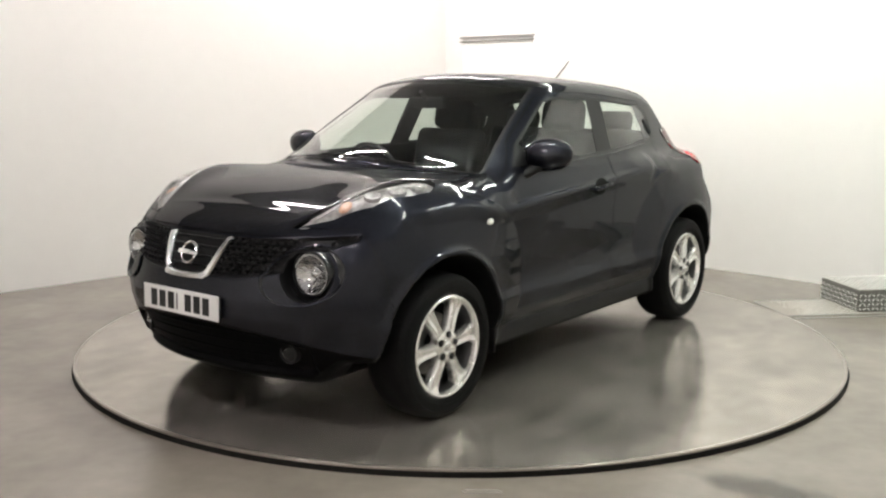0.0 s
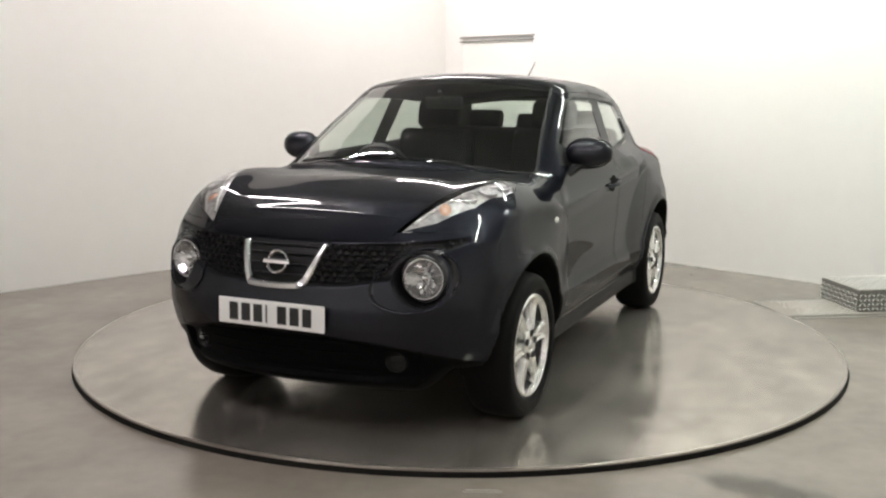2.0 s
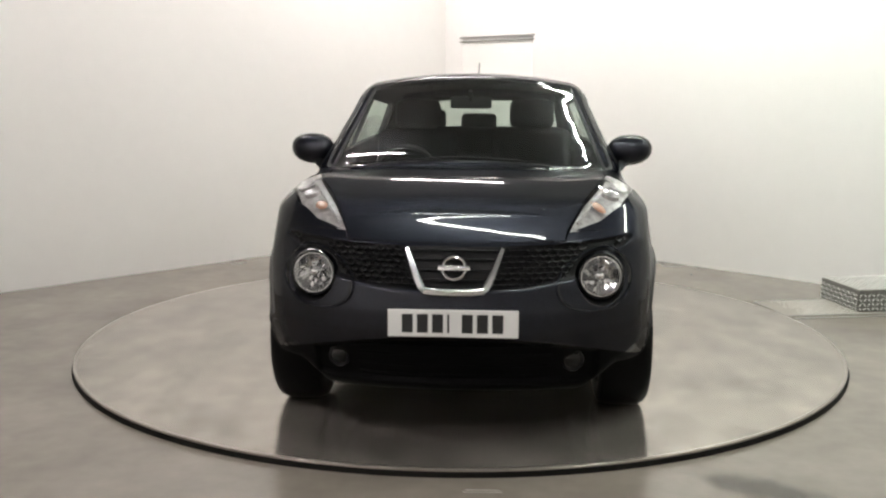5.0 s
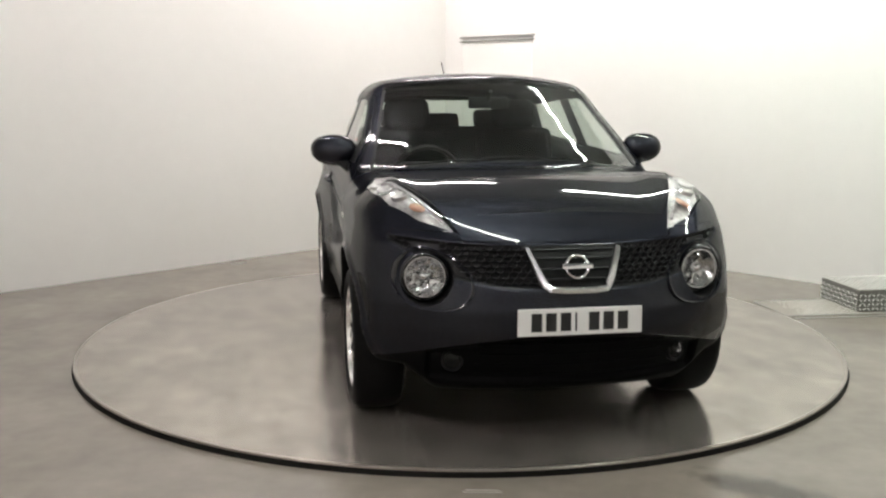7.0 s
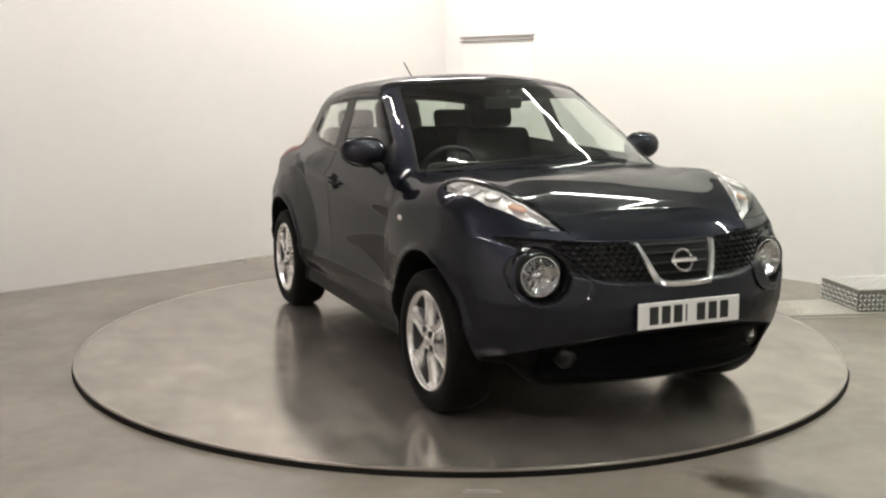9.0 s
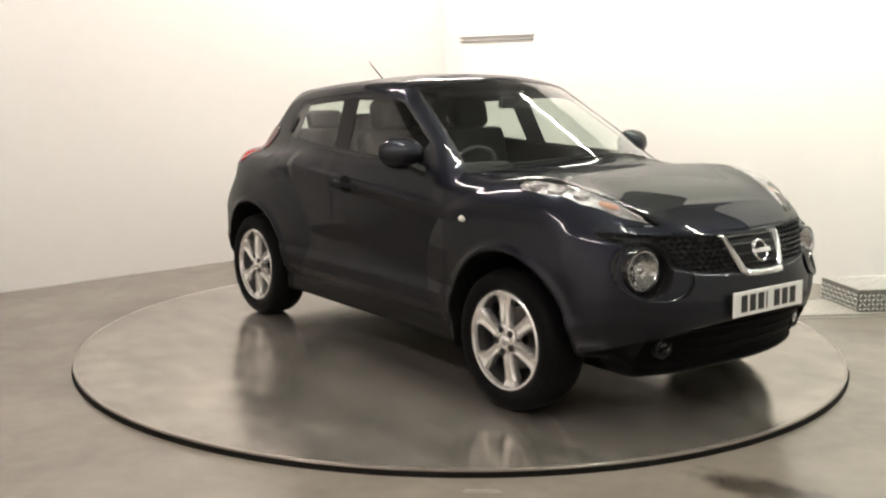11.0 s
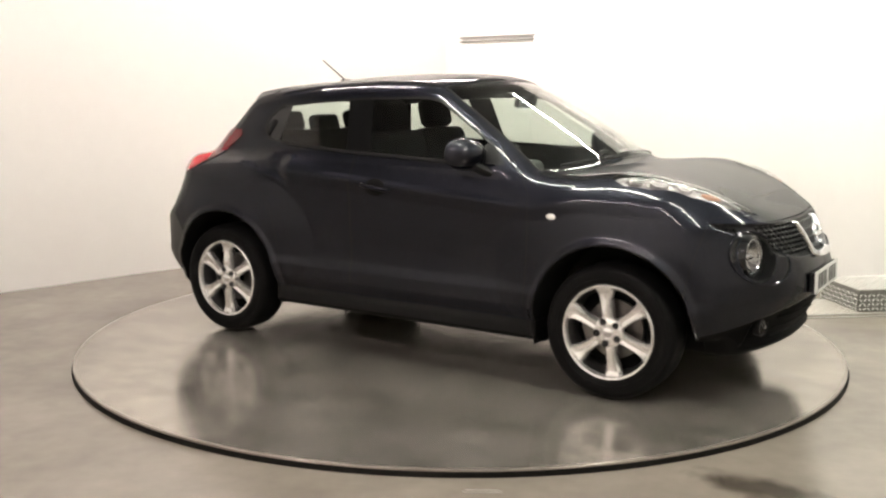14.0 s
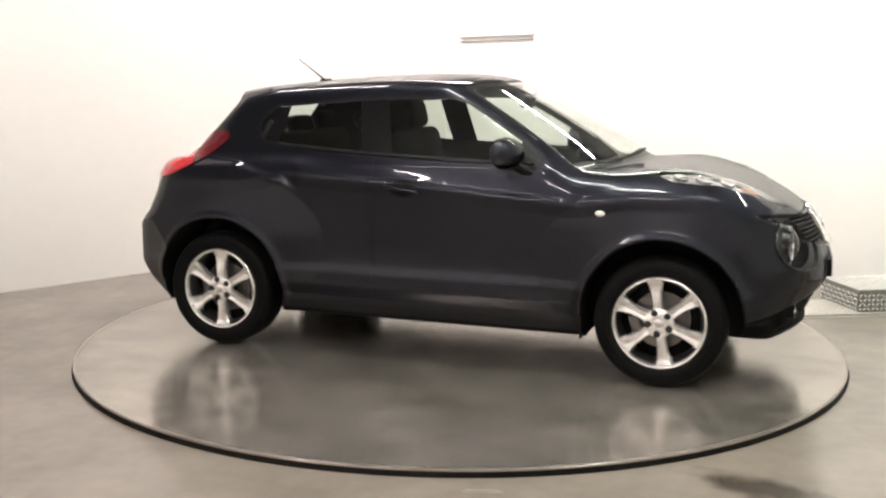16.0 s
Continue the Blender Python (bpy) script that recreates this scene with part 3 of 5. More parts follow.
def build_shell(car):
    S = surface(0.0135)
    _, S = clip(S, lambda P: P[:, 1])
    whole = S

    def arch(P):
        d = np.minimum(np.hypot(P[:, 0] - WHEEL_X, P[:, 2] - 0.352), np.hypot(P[:, 0] + WHEEL_X, P[:, 2] - 0.352)) - ARCH_R - 0.006
        return np.maximum(d, 0.5 - P[:, 1])
    liner, S = clip(S, arch)
    under, S = clip(S, lambda P: P[:, 2] - 0.250 - 0.105 * step(P[:, 1], 0.52, 0.70) * step(P[:, 0], 1.50, 1.62))

    # glass openings
    def side(P):
        return np.maximum(poly_sd(P[:, 0], P[:, 2], WINDOW), 0.45 - P[:, 1])

    def screen(P):
        x, y, z = P.T
        xp = x + 0.45 * y * y
        return np.maximum.reduce([(0.300 - xp), (xp - 1.045), y - (0.694 - 0.35 * (z - 1.11)), 1.0 - z])

    def rear(P):
        x, y, z = P.T
        return np.maximum.reduce([x + 1.3, y - (0.60 - 0.25 * (z - 1.15)), z - 1.425, 1.13 - z])
    glass, S = clip(S, lambda P: side(P) + 0.012)
    seal, S = clip(S, side)
    wind, S = clip(S, lambda P: screen(P) + 0.004)
    wseal, S = clip(S, lambda P: screen(P) - 0.010)
    rglass, S = clip(S, rear)
    # B pillar cover and the two side panes
    pil = lambda P: np.abs(P[:, 0] + 0.292 + 0.2 * (P[:, 2] - 1.15)) - 0.088
    pillar, panes = clip(glass, pil)
    sail, panes = clip(panes, lambda P: 0.515 + 0.25 * (P[:, 2] - 1.2) - P[:, 0])
    half_and_other("mirror_sail", sail, M_TRIM, car, "black sail panel in the window corner", -0.003)
    front_pane, rear_pane = clip(panes, lambda P: -0.30 - P[:, 0])
    quarter, rear_pane = clip(rear_pane, lambda P: P[:, 0] + 0.940 - 0.25 * (P[:, 2] - 1.178))
    half_and_other("handle_panel", quarter, M_GLOSSBLACK, car, "black panel behind the rear door glass", -0.003)
    a, b = half_and_other("front_side_window", front_pane, M_GLASS, car, "clear door glass", -0.006)
    c, d = half_and_other("rear_side_window", rear_pane, M_GLASS, car, "clear door glass", -0.006)
    half_and_other("pillar_cover", pillar, M_PILLAR, car, "black pillar cover", -0.003)
    half_and_other("window_seal", seal, M_SEAL, car, "black rubber seal", -0.001)
    v, n, t = compact(wind, -0.004, True)
    e = mesh_ob("windscreen", v, t, M_GLASS_F, car, "raked clear windscreen", n)
    v, n, t = compact(wseal, -0.002, True)
    mesh_ob("windscreen_seal", v, t, M_SEAL, car, "black rubber seal", n)
    v, n, t = compact(rglass, -0.004, True)
    f = mesh_ob("rear_window", v, t, M_GLASS, car, "clear hatch glass", n)
    for o in (a, b, c, d, e, f):
        o.visible_shadow = False

    # lamps on the fenders
    lamp = lambda P: np.maximum(poly_sd(P[:, 0], P[:, 1], LAMP, 0.004), 0.80 - P[:, 2])
    lens, S = clip(S, lambda P: lamp(P) + 0.003)
    gap, S = clip(S, lamp)
    CAR_SHELL["lamp"] = lens
    # tail lamps
    tailp = [(-1.95, 0.965), (-1.68, 0.975), (-1.58, 1.005), (-1.50, 1.045), (-1.42, 1.105), (-1.29, 1.205), (-1.31, 1.238), (-1.45, 1.235), (-1.62, 1.175), (-1.95, 1.11)]
    tail, S = clip(S, lambda P: np.maximum(poly_sd(P[:, 0], P[:, 2], tailp, 0.004), 0.5 - P[:, 1]))
    crest, tail = clip(tail, lambda P: -1.53 - P[:, 0] + 0.9 * (1.10 - P[:, 2]))
    half_and_other("tail_lamp_crest", crest, M_RED_DARK, car, "smoked red upper lamp blade", 0.006)
    half_and_other("tail_lamp", tail, M_RED, car, "red boomerang tail lamp", 0.006)
    # front grille field, lamp bowls, intake, black lower trim
    bowl, S = clip(S, lambda P: np.maximum(np.sqrt((P[:, 0] - 1.895) ** 2 + (P[:, 1] - 0.598) ** 2 + (P[:, 2] - 0.722) ** 2) - 0.1155, 1.5 - P[:, 0]))
    half_and_other("lamp_bowl", bowl, M_TRIM, car, "black lamp bowl")
    grille, S = clip(S, lambda P: np.maximum(grille_mask(P[:, 1], P[:, 2]), 1.55 - P[:, 0]))
    v, n, t = compact(grille, 0, True)
    mesh_ob("grille_back", v, t, M_TRIM, car, "black grille back", n)
    intake, S = clip(S, lambda P: np.maximum(P[:, 2] - intake_line(P[:, 1]), 1.60 - P[:, 0]))
    v, n, t = compact(intake, 0, True)
    mesh_ob("lower_intake", v, t, M_INTAKE, car, "black lower bumper trim and intake", n)
    sill, S = clip(S, lambda P: np.maximum(P[:, 2] - 0.333, np.abs(P[:, 0]) - 1.2))
    half_and_other("sill", sill, M_TRIM, car, "black plastic sill")
    rlow, S = clip(S, lambda P: np.maximum(P[:, 2] - 0.715, P[:, 0] + 1.646 + 0.784 * (P[:, 2] - 0.604)))
    v, n, t = compact(rlow, 0, True)
    mesh_ob("rear_valance", v, t, M_VALANCE, car, "dark grey plastic rear bumper trim", n)

    # panels, with open joints between them
    def panel(S, d, w=0.0022):
        got, rest = clip(S, lambda P: d(P) + w)
        _, rest = clip(rest, lambda P: d(P) - w)
        return got, rest

    def hood(P):
        x, y, z = P.T
        edge = np.interp(x, (0.5, 0.72, 1.2, 1.42, 1.62, 1.84, 1.95, 2.1), (0.70, 0.70, 0.675, 0.634, 0.548, 0.460, 0.43, 0.40))
        return np.maximum.reduce([y - edge, 1.065 - (x + 0.45 * y * y), 0.862 + 0.02 * y - z])
    got, S = panel(S, hood)
    v, n, t = compact(got, 0, True)
    mesh_ob("bonnet", v, t, M_PAINT, car, "domed blue-black bonnet", n)
    fd = [(0.80, 0.352), (0.822, 0.70), (0.822, 0.97), (0.76, 1.055), (0.69, 1.105), (0.578, 1.226), (0.212, 1.450), (0.11, 1.474), (-0.27, 1.468), (-0.30, 1.10), (-0.31, 0.352)]
    rd = [(-0.316, 0.352), (-0.306, 1.10), (-0.276, 1.468), (-0.70, 1.440), (-0.90, 1.424), (-1.0, 1.420), (-1.108, 1.32), (-1.115, 1.24), (-1.06, 1.165), (-1.0, 0.98), (-0.86, 0.72), (-0.80, 0.352)]
    got, S = panel(S, lambda P: np.maximum(poly_sd(P[:, 0], P[:, 2], fd), 0.45 - P[:, 1]))
    half_and_other("front_door", got, M_PAINT, car, "blue-black front door")
    got, S = panel(S, lambda P: np.maximum(poly_sd(P[:, 0], P[:, 2], rd), 0.45 - P[:, 1]))
    half_and_other("rear_door", got, M_PAINT, car, "blue-black rear door")
    got, S = panel(S, lambda P: np.maximum(np.interp(P[:, 2], (0.3, 0.62, 0.88), (1.60, 1.635, 1.70)) - P[:, 0], P[:, 2] - 0.905), 0.0016)
    v, n, t = compact(got, 0, True)
    mesh_ob("front_bumper", v, t, M_PAINT, car, "blue-black front bumper", n)
    got, S = panel(S, lambda P: np.maximum(P[:, 0] + np.interp(P[:, 2], (0.3, 0.6, 0.8), (1.63, 1.66, 1.75)), P[:, 2] - 0.72), 0.0016)
    v, n, t = compact(got, 0, True)
    mesh_ob("rear_bumper", v, t, M_PAINT, car, "blue-black rear bumper", n)
    v, n, t = compact(S, 0, True)
    mesh_ob("body", v, t, M_PAINT, car, "rounded blue-black metallic body shell", n)
    for piece in clip(liner, lambda P: P[:, 0]):
        half_and_other("wheel_arch_liner", piece, M_UNDER, car, "black arch liner")
    v, n, t = compact(under, 0, True)
    mesh_ob("underbody", v, t, M_UNDER, car, "black underbody", n)
    # inner lining, behind everything but the glass
    L = whole
    _, L = clip(L, lambda P: side(P) + 0.004)
    _, L = clip(L, lambda P: screen(P) - 0.004)
    _, L = clip(L, lambda P: rear(P) - 0.004)
    _, L = clip(L, lambda P: np.maximum(np.sqrt((P[:, 0] - 1.895) ** 2 + (P[:, 1] - 0.598) ** 2 + (P[:, 2] - 0.722) ** 2) - 0.19, 1.5 - P[:, 0]))
    _, L = clip(L, lambda P: lamp(P) - 0.02)
    v, n, t = compact(L, -0.022, True)
    mesh_ob("inner_lining", v, t[:, ::-1], M_LINER, car, "dark grey cabin lining", -n)


CAR = tagged(new("car"), "blue-black metallic compact crossover car standing on the turntable", "car")
build_shell(CAR)


def along(a, b, p):
    """The point between a (inside) and b (outside) where the body's surface lies; p builds the point."""
    for _ in range(40):
        m = (a + b) / 2
        if body_field(*[np.array([q]) for q in p(m)])[0] < 0:
            a = m
        else:
            b = m
    return a


def front_x(y, z):
    return along(1.3, 2.3, lambda m: (m, y, z))


def side_y(x, z):
    return along(0.3, 1.1, lambda m: (x, m, z))


def top_z(x, y):
    return along(0.7, 1.7, lambda m: (x, y, m))


def facing(p, n, up=(0, 0, 1)):
    """The pose at p whose z axis is n, with its y axis as near to up as may be."""
    z = Vector(n).normalized()
    x = Vector(up).cross(z).normalized()
    y = z.cross(x)
    m = Matrix((x, y, z)).transposed().to_4x4()
    m.translation = p
    return m


MIRROR = Matrix.Diagonal((1, -1, 1, 1))


def flip(bm):
    bmesh.ops.transform(bm, matrix=MIRROR, verts=bm.verts)
    return bm


# ---- lamps
def build_lamps(car):
    for s in (1, -1):
        # fender lamp: reflector tray, facets, bulb cover, clear lens
        v, n, t = compact(CAR_SHELL["lamp"], -0.022)
        m = np.array([1, s, 1])
        tt = t if s == 1 else t[:, ::-1]
        lamp = mesh_ob("fender_lamp", v * m, tt, M_LAMP, car, "clear boomerang lamp on the fender", n * m)
        v, n, t = compact(CAR_SHELL["lamp"], 0.003)
        o = mesh_ob("lens", v * m, tt, M_LENS, lamp, "clear plastic lens", n * m)
        o.visible_shadow = False
        for k, (x, y, r) in enumerate(((1.33, 0.725, 0.034), (1.44, 0.705, 0.040), (1.55, 0.660, 0.036))):
            z = top_z(x, y) - 0.024
            bm = bmesh.new()
            lathe(bm, [(0.001, -0.002), (r * 0.45, 0.0), (r * 0.8, 0.006), (r, 0.014), (r * 1.06, 0.012), (r * 1.06, -0.004)], facing((x, y * s, z), (0.25, 0.25 * s, 1)), 18)
            part("reflector_cup", bm, M_LAMP, lamp, "bright reflector cup")
        bm = bmesh.new()
        z = top_z(1.655, 0.600) - 0.016
        lathe(bm, [(0.001, 0.010), (0.012, 0.009), (0.022, 0.005), (0.028, -0.004)], facing((1.655, 0.600 * s, z), (0.36, 0.25 * s, 1), (-0.45 * s, 1.0 * s, 0)) @ Matrix.Diagonal((1.9, 0.95, 0.7, 1)), 20)
        part("indicator", bm, M_AMBER, lamp, "amber indicator cover")
        bm = bmesh.new()
        pts = [(x, y * s, top_z(x, y) - 0.012) for x, y in ((1.28, 0.742), (1.40, 0.69), (1.52, 0.63), (1.66, 0.565), (1.77, 0.505))]
        tube(bm, pts, 0.006, 6)
        part("inner_trim", bm, M_LAMP, lamp)
        # round lamp in the bumper
        c = Vector((1.856, 0.598 * s, 0.724))
        ax = Vector((1.0, 0.13 * s, 0.02))
        f = facing(c, ax) @ Matrix.Diagonal((0.88, 0.88, 1, 1))
        bm = bmesh.new()
        lathe(bm, [(0.099, -0.05), (0.099, 0.012), (0.102, 0.015), (0.108, 0.014), (0.114, 0.004), (0.120, -0.05)], f, 48, True)
        head = part("headlamp", bm, M_GLOSSBLACK, car, "round headlamp in a dark bezel")
        bm = bmesh.new()
        for k in range(16):
            # facets, each pressed a little deeper or shallower than the next
            a0, a1 = 2 * math.pi * k / 16, 2 * math.pi * (k + 1) / 16
            dz = (0.0, -0.010, 0.004, -0.005)[(k * 3) % 4]
            prev = None
            for r, h, w in ((0.012, -0.040, 0.2), (0.035, -0.036, 1.0), (0.058, -0.026, -0.8), (0.078, -0.012, 1.0), (0.098, 0.006, 0.0)):
                cur = [bm.verts.new(f @ Vector((r * math.cos(a), r * math.sin(a), h + dz * w * q))) for a, q in ((a0, 1.0), ((a0 + a1) / 2, 0.2), (a1, -0.6))]
                if prev:
                    for i in (0, 1):
                        bm.faces.new((prev[i], prev[i + 1], cur[i + 1], cur[i]))
                prev = cur
        part("reflector", bm, M_BOWL, head, "bright faceted reflector", angle=12)
        bm = bmesh.new()
        lathe(bm, [(0.001, -0.002), (0.014, -0.004), (0.022, -0.010), (0.025, -0.018), (0.025, -0.036)], f, 20)
        part("bulb_shield", bm, M_CHROME, head, "chrome bulb shield")
        bm = bmesh.new()
        lathe(bm, [(0.088, 0.006), (0.091, 0.012), (0.0965, 0.012), (0.0985, 0.004)], f, 40)
        part("inner_ring", bm, M_SATIN, head, "silver ring")
        bm = bmesh.new()
        lathe(bm, [(0.001, 0.050), (0.03, 0.047), (0.06, 0.037), (0.085, 0.022), (0.099, 0.008)], f, 40)
        o = part("lens", bm, M_LENS, head, "domed clear lens")
        o.visible_shadow = False
        # dark oval surround swept inwards
        bm = bmesh.new()
        ring_o, ring_i = [], []
        n = 56
        for i in range(n):
            a = 2 * math.pi * i / n
            cy, cz = math.cos(a), math.sin(a)
            stretch = 1.45 if cy < 0 else 1.06
            yo, zo = 0.598 + 0.127 * stretch * cy, 0.722 + 0.122 * cz - (0.028 if cy < 0 else 0.0) * abs(cy)
            yi, zi = 0.598 + 0.112 * cy, 0.724 + 0.112 * cz
            ring_o.append((front_x(yo, zo) + 0.004, yo * s, zo))
            ring_i.append((front_x(min(yi + 0.03, 0.75) if cy > 0 else yi - 0.03, zi) * 0.40 + 1.840 * 0.60, yi * s, zi))
        rb = [[bm.verts.new(Vector(p) * 1.0) for p in ring_o]]
        rb.append([bm.verts.new(Vector(p) + Vector((0.006, 0, 0))) for p in [tuple(Vector(a).lerp(Vector(b), 0.12)) for a, b in zip(ring_o, ring_i)]])
        rb.append([bm.verts.new(Vector(a).lerp(Vector(b), 0.6)) for a, b in zip(ring_o, ring_i)])
        rb.append([bm.verts.new(p) for p in ring_i])
        for ra, rc in zip(rb, rb[1:]):
            for i in range(n):
                j = (i + 1) % n
                bm.faces.new((ra[i], ra[j], rc[j], rc[i]))
        part("surround", bm, M_GLOSSBLACK, head, "gloss black oval surround")
        bm = bmesh.new()
        tube(bm, [Vector(p) + Vector((0.003, 0, 0)) for p in ring_o] + [Vector(ring_o[0]) + Vector((0.003, 0, 0))], 0.0042, 6)
        part("surround_rim", bm, M_PAINT, head)
        # fog lamp
        fx = front_x(0.49, 0.375)
        f = facing((fx + 0.006, 0.49 * s, 0.375), (1, 0.25 * s, 0))
        bm = bmesh.new()
        lathe(bm, [(0.034, -0.03), (0.036, 0.008), (0.042, 0.010), (0.047, 0.0), (0.047, -0.03)], f, 28, True)
        fog = part("fog_lamp", bm, M_TRIM, car, "small round fog lamp")
        bm = bmesh.new()
        lathe(bm, [(0.001, -0.028), (0.015, -0.024), (0.028, -0.012), (0.034, 0.002)], f, 24)
        part("reflector", bm, M_BOWL, fog)
        bm = bmesh.new()
        lathe(bm, [(0.001, 0.012), (0.02, 0.009), (0.035, 0.003)], f, 24)
        part("lens", bm, M_LENS, fog).visible_shadow = False
        # side indicator
        y = side_y(0.956, 0.875)
        bm = bmesh.new()
        lathe(bm, [(0.001, 0.010), (0.012, 0.009), (0.021, 0.006), (0.027, -0.002)], facing((0.956, y * s, 0.875), (0, s, 0.1)) @ Matrix.Diagonal((1.0, 0.62, 1, 1)), 22)
        part("side_indicator", bm, M_INDIC, car, "small oval clear side indicator")


build_lamps(CAR)


# ---- grille, badge, plate
def build_nose(car):
    # honeycomb of the grille, joined as it is too fine to pick apart
    bm = bmesh.new()
    pitch, r = 0.036, 0.0205
    rowh = pitch * 0.60
    for j in range(0, 11):
        z = 0.695 + j * rowh
        for i in range(-22, 23):
            y = (i + 0.5 * (j % 2)) * pitch
            ay = abs(y)
            if float(grille_mask(np.array([ay]), np.array([z]))[0]) > -0.008 or math.hypot(ay - 0.598, z - 0.722) < 0.135:
                continue
            if ay < 0.21 - (0.845 - z) * 0.42:
                continue
            x = front_x(ay, z) + 0.013
            sl = -0.15 * 2.6 / 0.6 * (ay / 0.6) ** 1.6 * (1 if y > 0 else -1)
            o, q = [], []
            for k in range(6):
                a = math.pi / 6 + k * math.pi / 3
                for ring, rr, dx in ((o, r, 0.0), (q, r * 0.74, -0.004)):
                    dy, dz = rr * math.cos(a), rr * math.sin(a) * 0.62
                    ring.append(bm.verts.new((x + sl * dy - 0.35 * dz + dx, y + dy, z + dz)))
            w = [bm.verts.new(v.co + Vector((-0.014, 0, 0))) for v in q]
            for k in range(6):
                l = (k + 1) % 6
                bm.faces.new((o[k], o[l], q[l], q[k]))
                bm.faces.new((q[k], q[l], w[l], w[k]))
    tagged(part("grille_mesh", bm, M_GRILLE, car, "gloss black honeycomb grille mesh", angle=20), kind="stuff")
    # slats behind the badge
    for z in (0.725, 0.765, 0.805, 0.838):
        half = 0.115 + (z - 0.70) * 0.42
        bm = bmesh.new()
        tube(bm, [(front_x(abs(y), z) + 0.010, y, z) for y in np.linspace(-half, half, 7)], 0.0065, 6, 0.6)
        part("slat", bm, M_GRILLE, car, "gloss black slat")
    # V-shaped bright frame
    bm = bmesh.new()
    path = [(-0.196, 0.850, 0.010), (-0.178, 0.805, 0.013), (-0.150, 0.735, 0.016), (-0.134, 0.703, 0.017), (-0.118, 0.690, 0.0145), (-0.06, 0.6865, 0.0135),
            (0.0, 0.686, 0.0135)]
    path = path + [(-y, z, w) for y, z, w in path[-2::-1]]
    rings = []
    for i, (y, z, w) in enumerate(path):
        a, b = path[max(i - 1, 0)], path[min(i + 1, len(path) - 1)]
        d = Vector((0, b[0] - a[0], b[1] - a[1])).normalized()
        nrm = Vector((0, -d.z, d.y))
        c = Vector((front_x(0.0, z) + (0.026 if z < 0.70 else 0.020) - 0.15 * (abs(y) / 0.6) ** 2.6, y, z))
        rings.append([bm.verts.new(c + nrm * w * u + Vector((h, 0, 0))) for u, h in ((-1, -0.02), (-1, 0.006), (-0.6, 0.014), (0.6, 0.014), (1, 0.006), (1, -0.02))])
    for ra, rb in zip(rings, rings[1:]):
        for k in range(6):
            l = (k + 1) % 6
            bm.faces.new((ra[k], ra[l], rb[l], rb[k]))
    bm.faces.new(rings[0])
    bm.faces.new(rings[-1][::-1])
    part("grille_frame", bm, M_SATIN, car, "bright V-shaped chrome frame")
    # round badge: a ring and a bar
    f = facing((2.020, 0, 0.777), (1, 0, 0.36))
    bm = bmesh.new()
    lathe(bm, [(0.040, -0.004), (0.041, 0.004), (0.046, 0.008), (0.051, 0.004), (0.052, -0.004)], f, 40, True)
    badge = part("badge", bm, M_CHROME, car, "chrome ring badge with a crossbar")
    bm = bmesh.new()
    rbox(bm, (0, 0, 0), (0.128, 0.021, 0.010), 0.003, 2, f @ Matrix.Translation((0, 0, 0.006)))
    part("crossbar", bm, M_CHROME, badge)
    # number plate with plain bars
    f = facing((2.079, 0, 0.5645), (1, 0, 0.03))
    bm = bmesh.new()
    rbox(bm, (0, 0, 0), (0.52, 0.111, 0.006), 0.0028, 1, f)
    plate = part("number_plate", bm, M_PLATE, car, "white number plate with black bars")
    x = -0.207
    for k, w in enumerate((0.05, 0.05, 0.05, 0.014, 0.05, 0.05, 0.05)):
        if k == 4:
            x += 0.033
        bm = bmesh.new()
        rbox(bm, (0, 0, 0), (w - 0.006, 0.075, 0.0016), 0.0005, 1, f @ Matrix.Translation((x + w / 2, 0, 0.0036)))
        part("bar", bm, M_INK, plate)
        x += w + 0.0105
    bm = bmesh.new()
    rbox(bm, (2.062, 0, 0.5645), (0.03, 0.50, 0.095), 0.006, 1)
    part("plate_mount", bm, M_TRIM, plate)
    # lower intake bars, set deep in the opening
    for z in (0.315, 0.36, 0.41, 0.455):
        bm = bmesh.new()
        hw_ = 0.40
        tube(bm, [(front_x(abs(y), z) + 0.002, y, z) for y in np.linspace(-hw_, hw_, 9)], 0.007, 6, 0.7)
        part("intake_bar", bm, M_INTAKE, car)
    # wipers
    for y0, y1, k in ((0.42, -0.18, 0), (-0.12, -0.60, 1)):
        bm = bmesh.new()
        pts = []
        for u in np.linspace(0, 1, 9):
            y = y0 + (y1 - y0) * u
            x = 1.050 - 0.45 * y * y - 0.014 * math.sin(u * math.pi * 0.6)
            pts.append((x, y, top_z(x, abs(y)) + 0.008))
        tube(bm, pts, 0.0055, 6)
        part("wiper", bm, M_SEAL, car, "black wiper arm")


M_GRILLE = mat("black_grille_plastic", (0.005, 0.005, 0.0055), 0.36, grain=0.1, scale=60, spec=0.22)
build_nose(CAR)


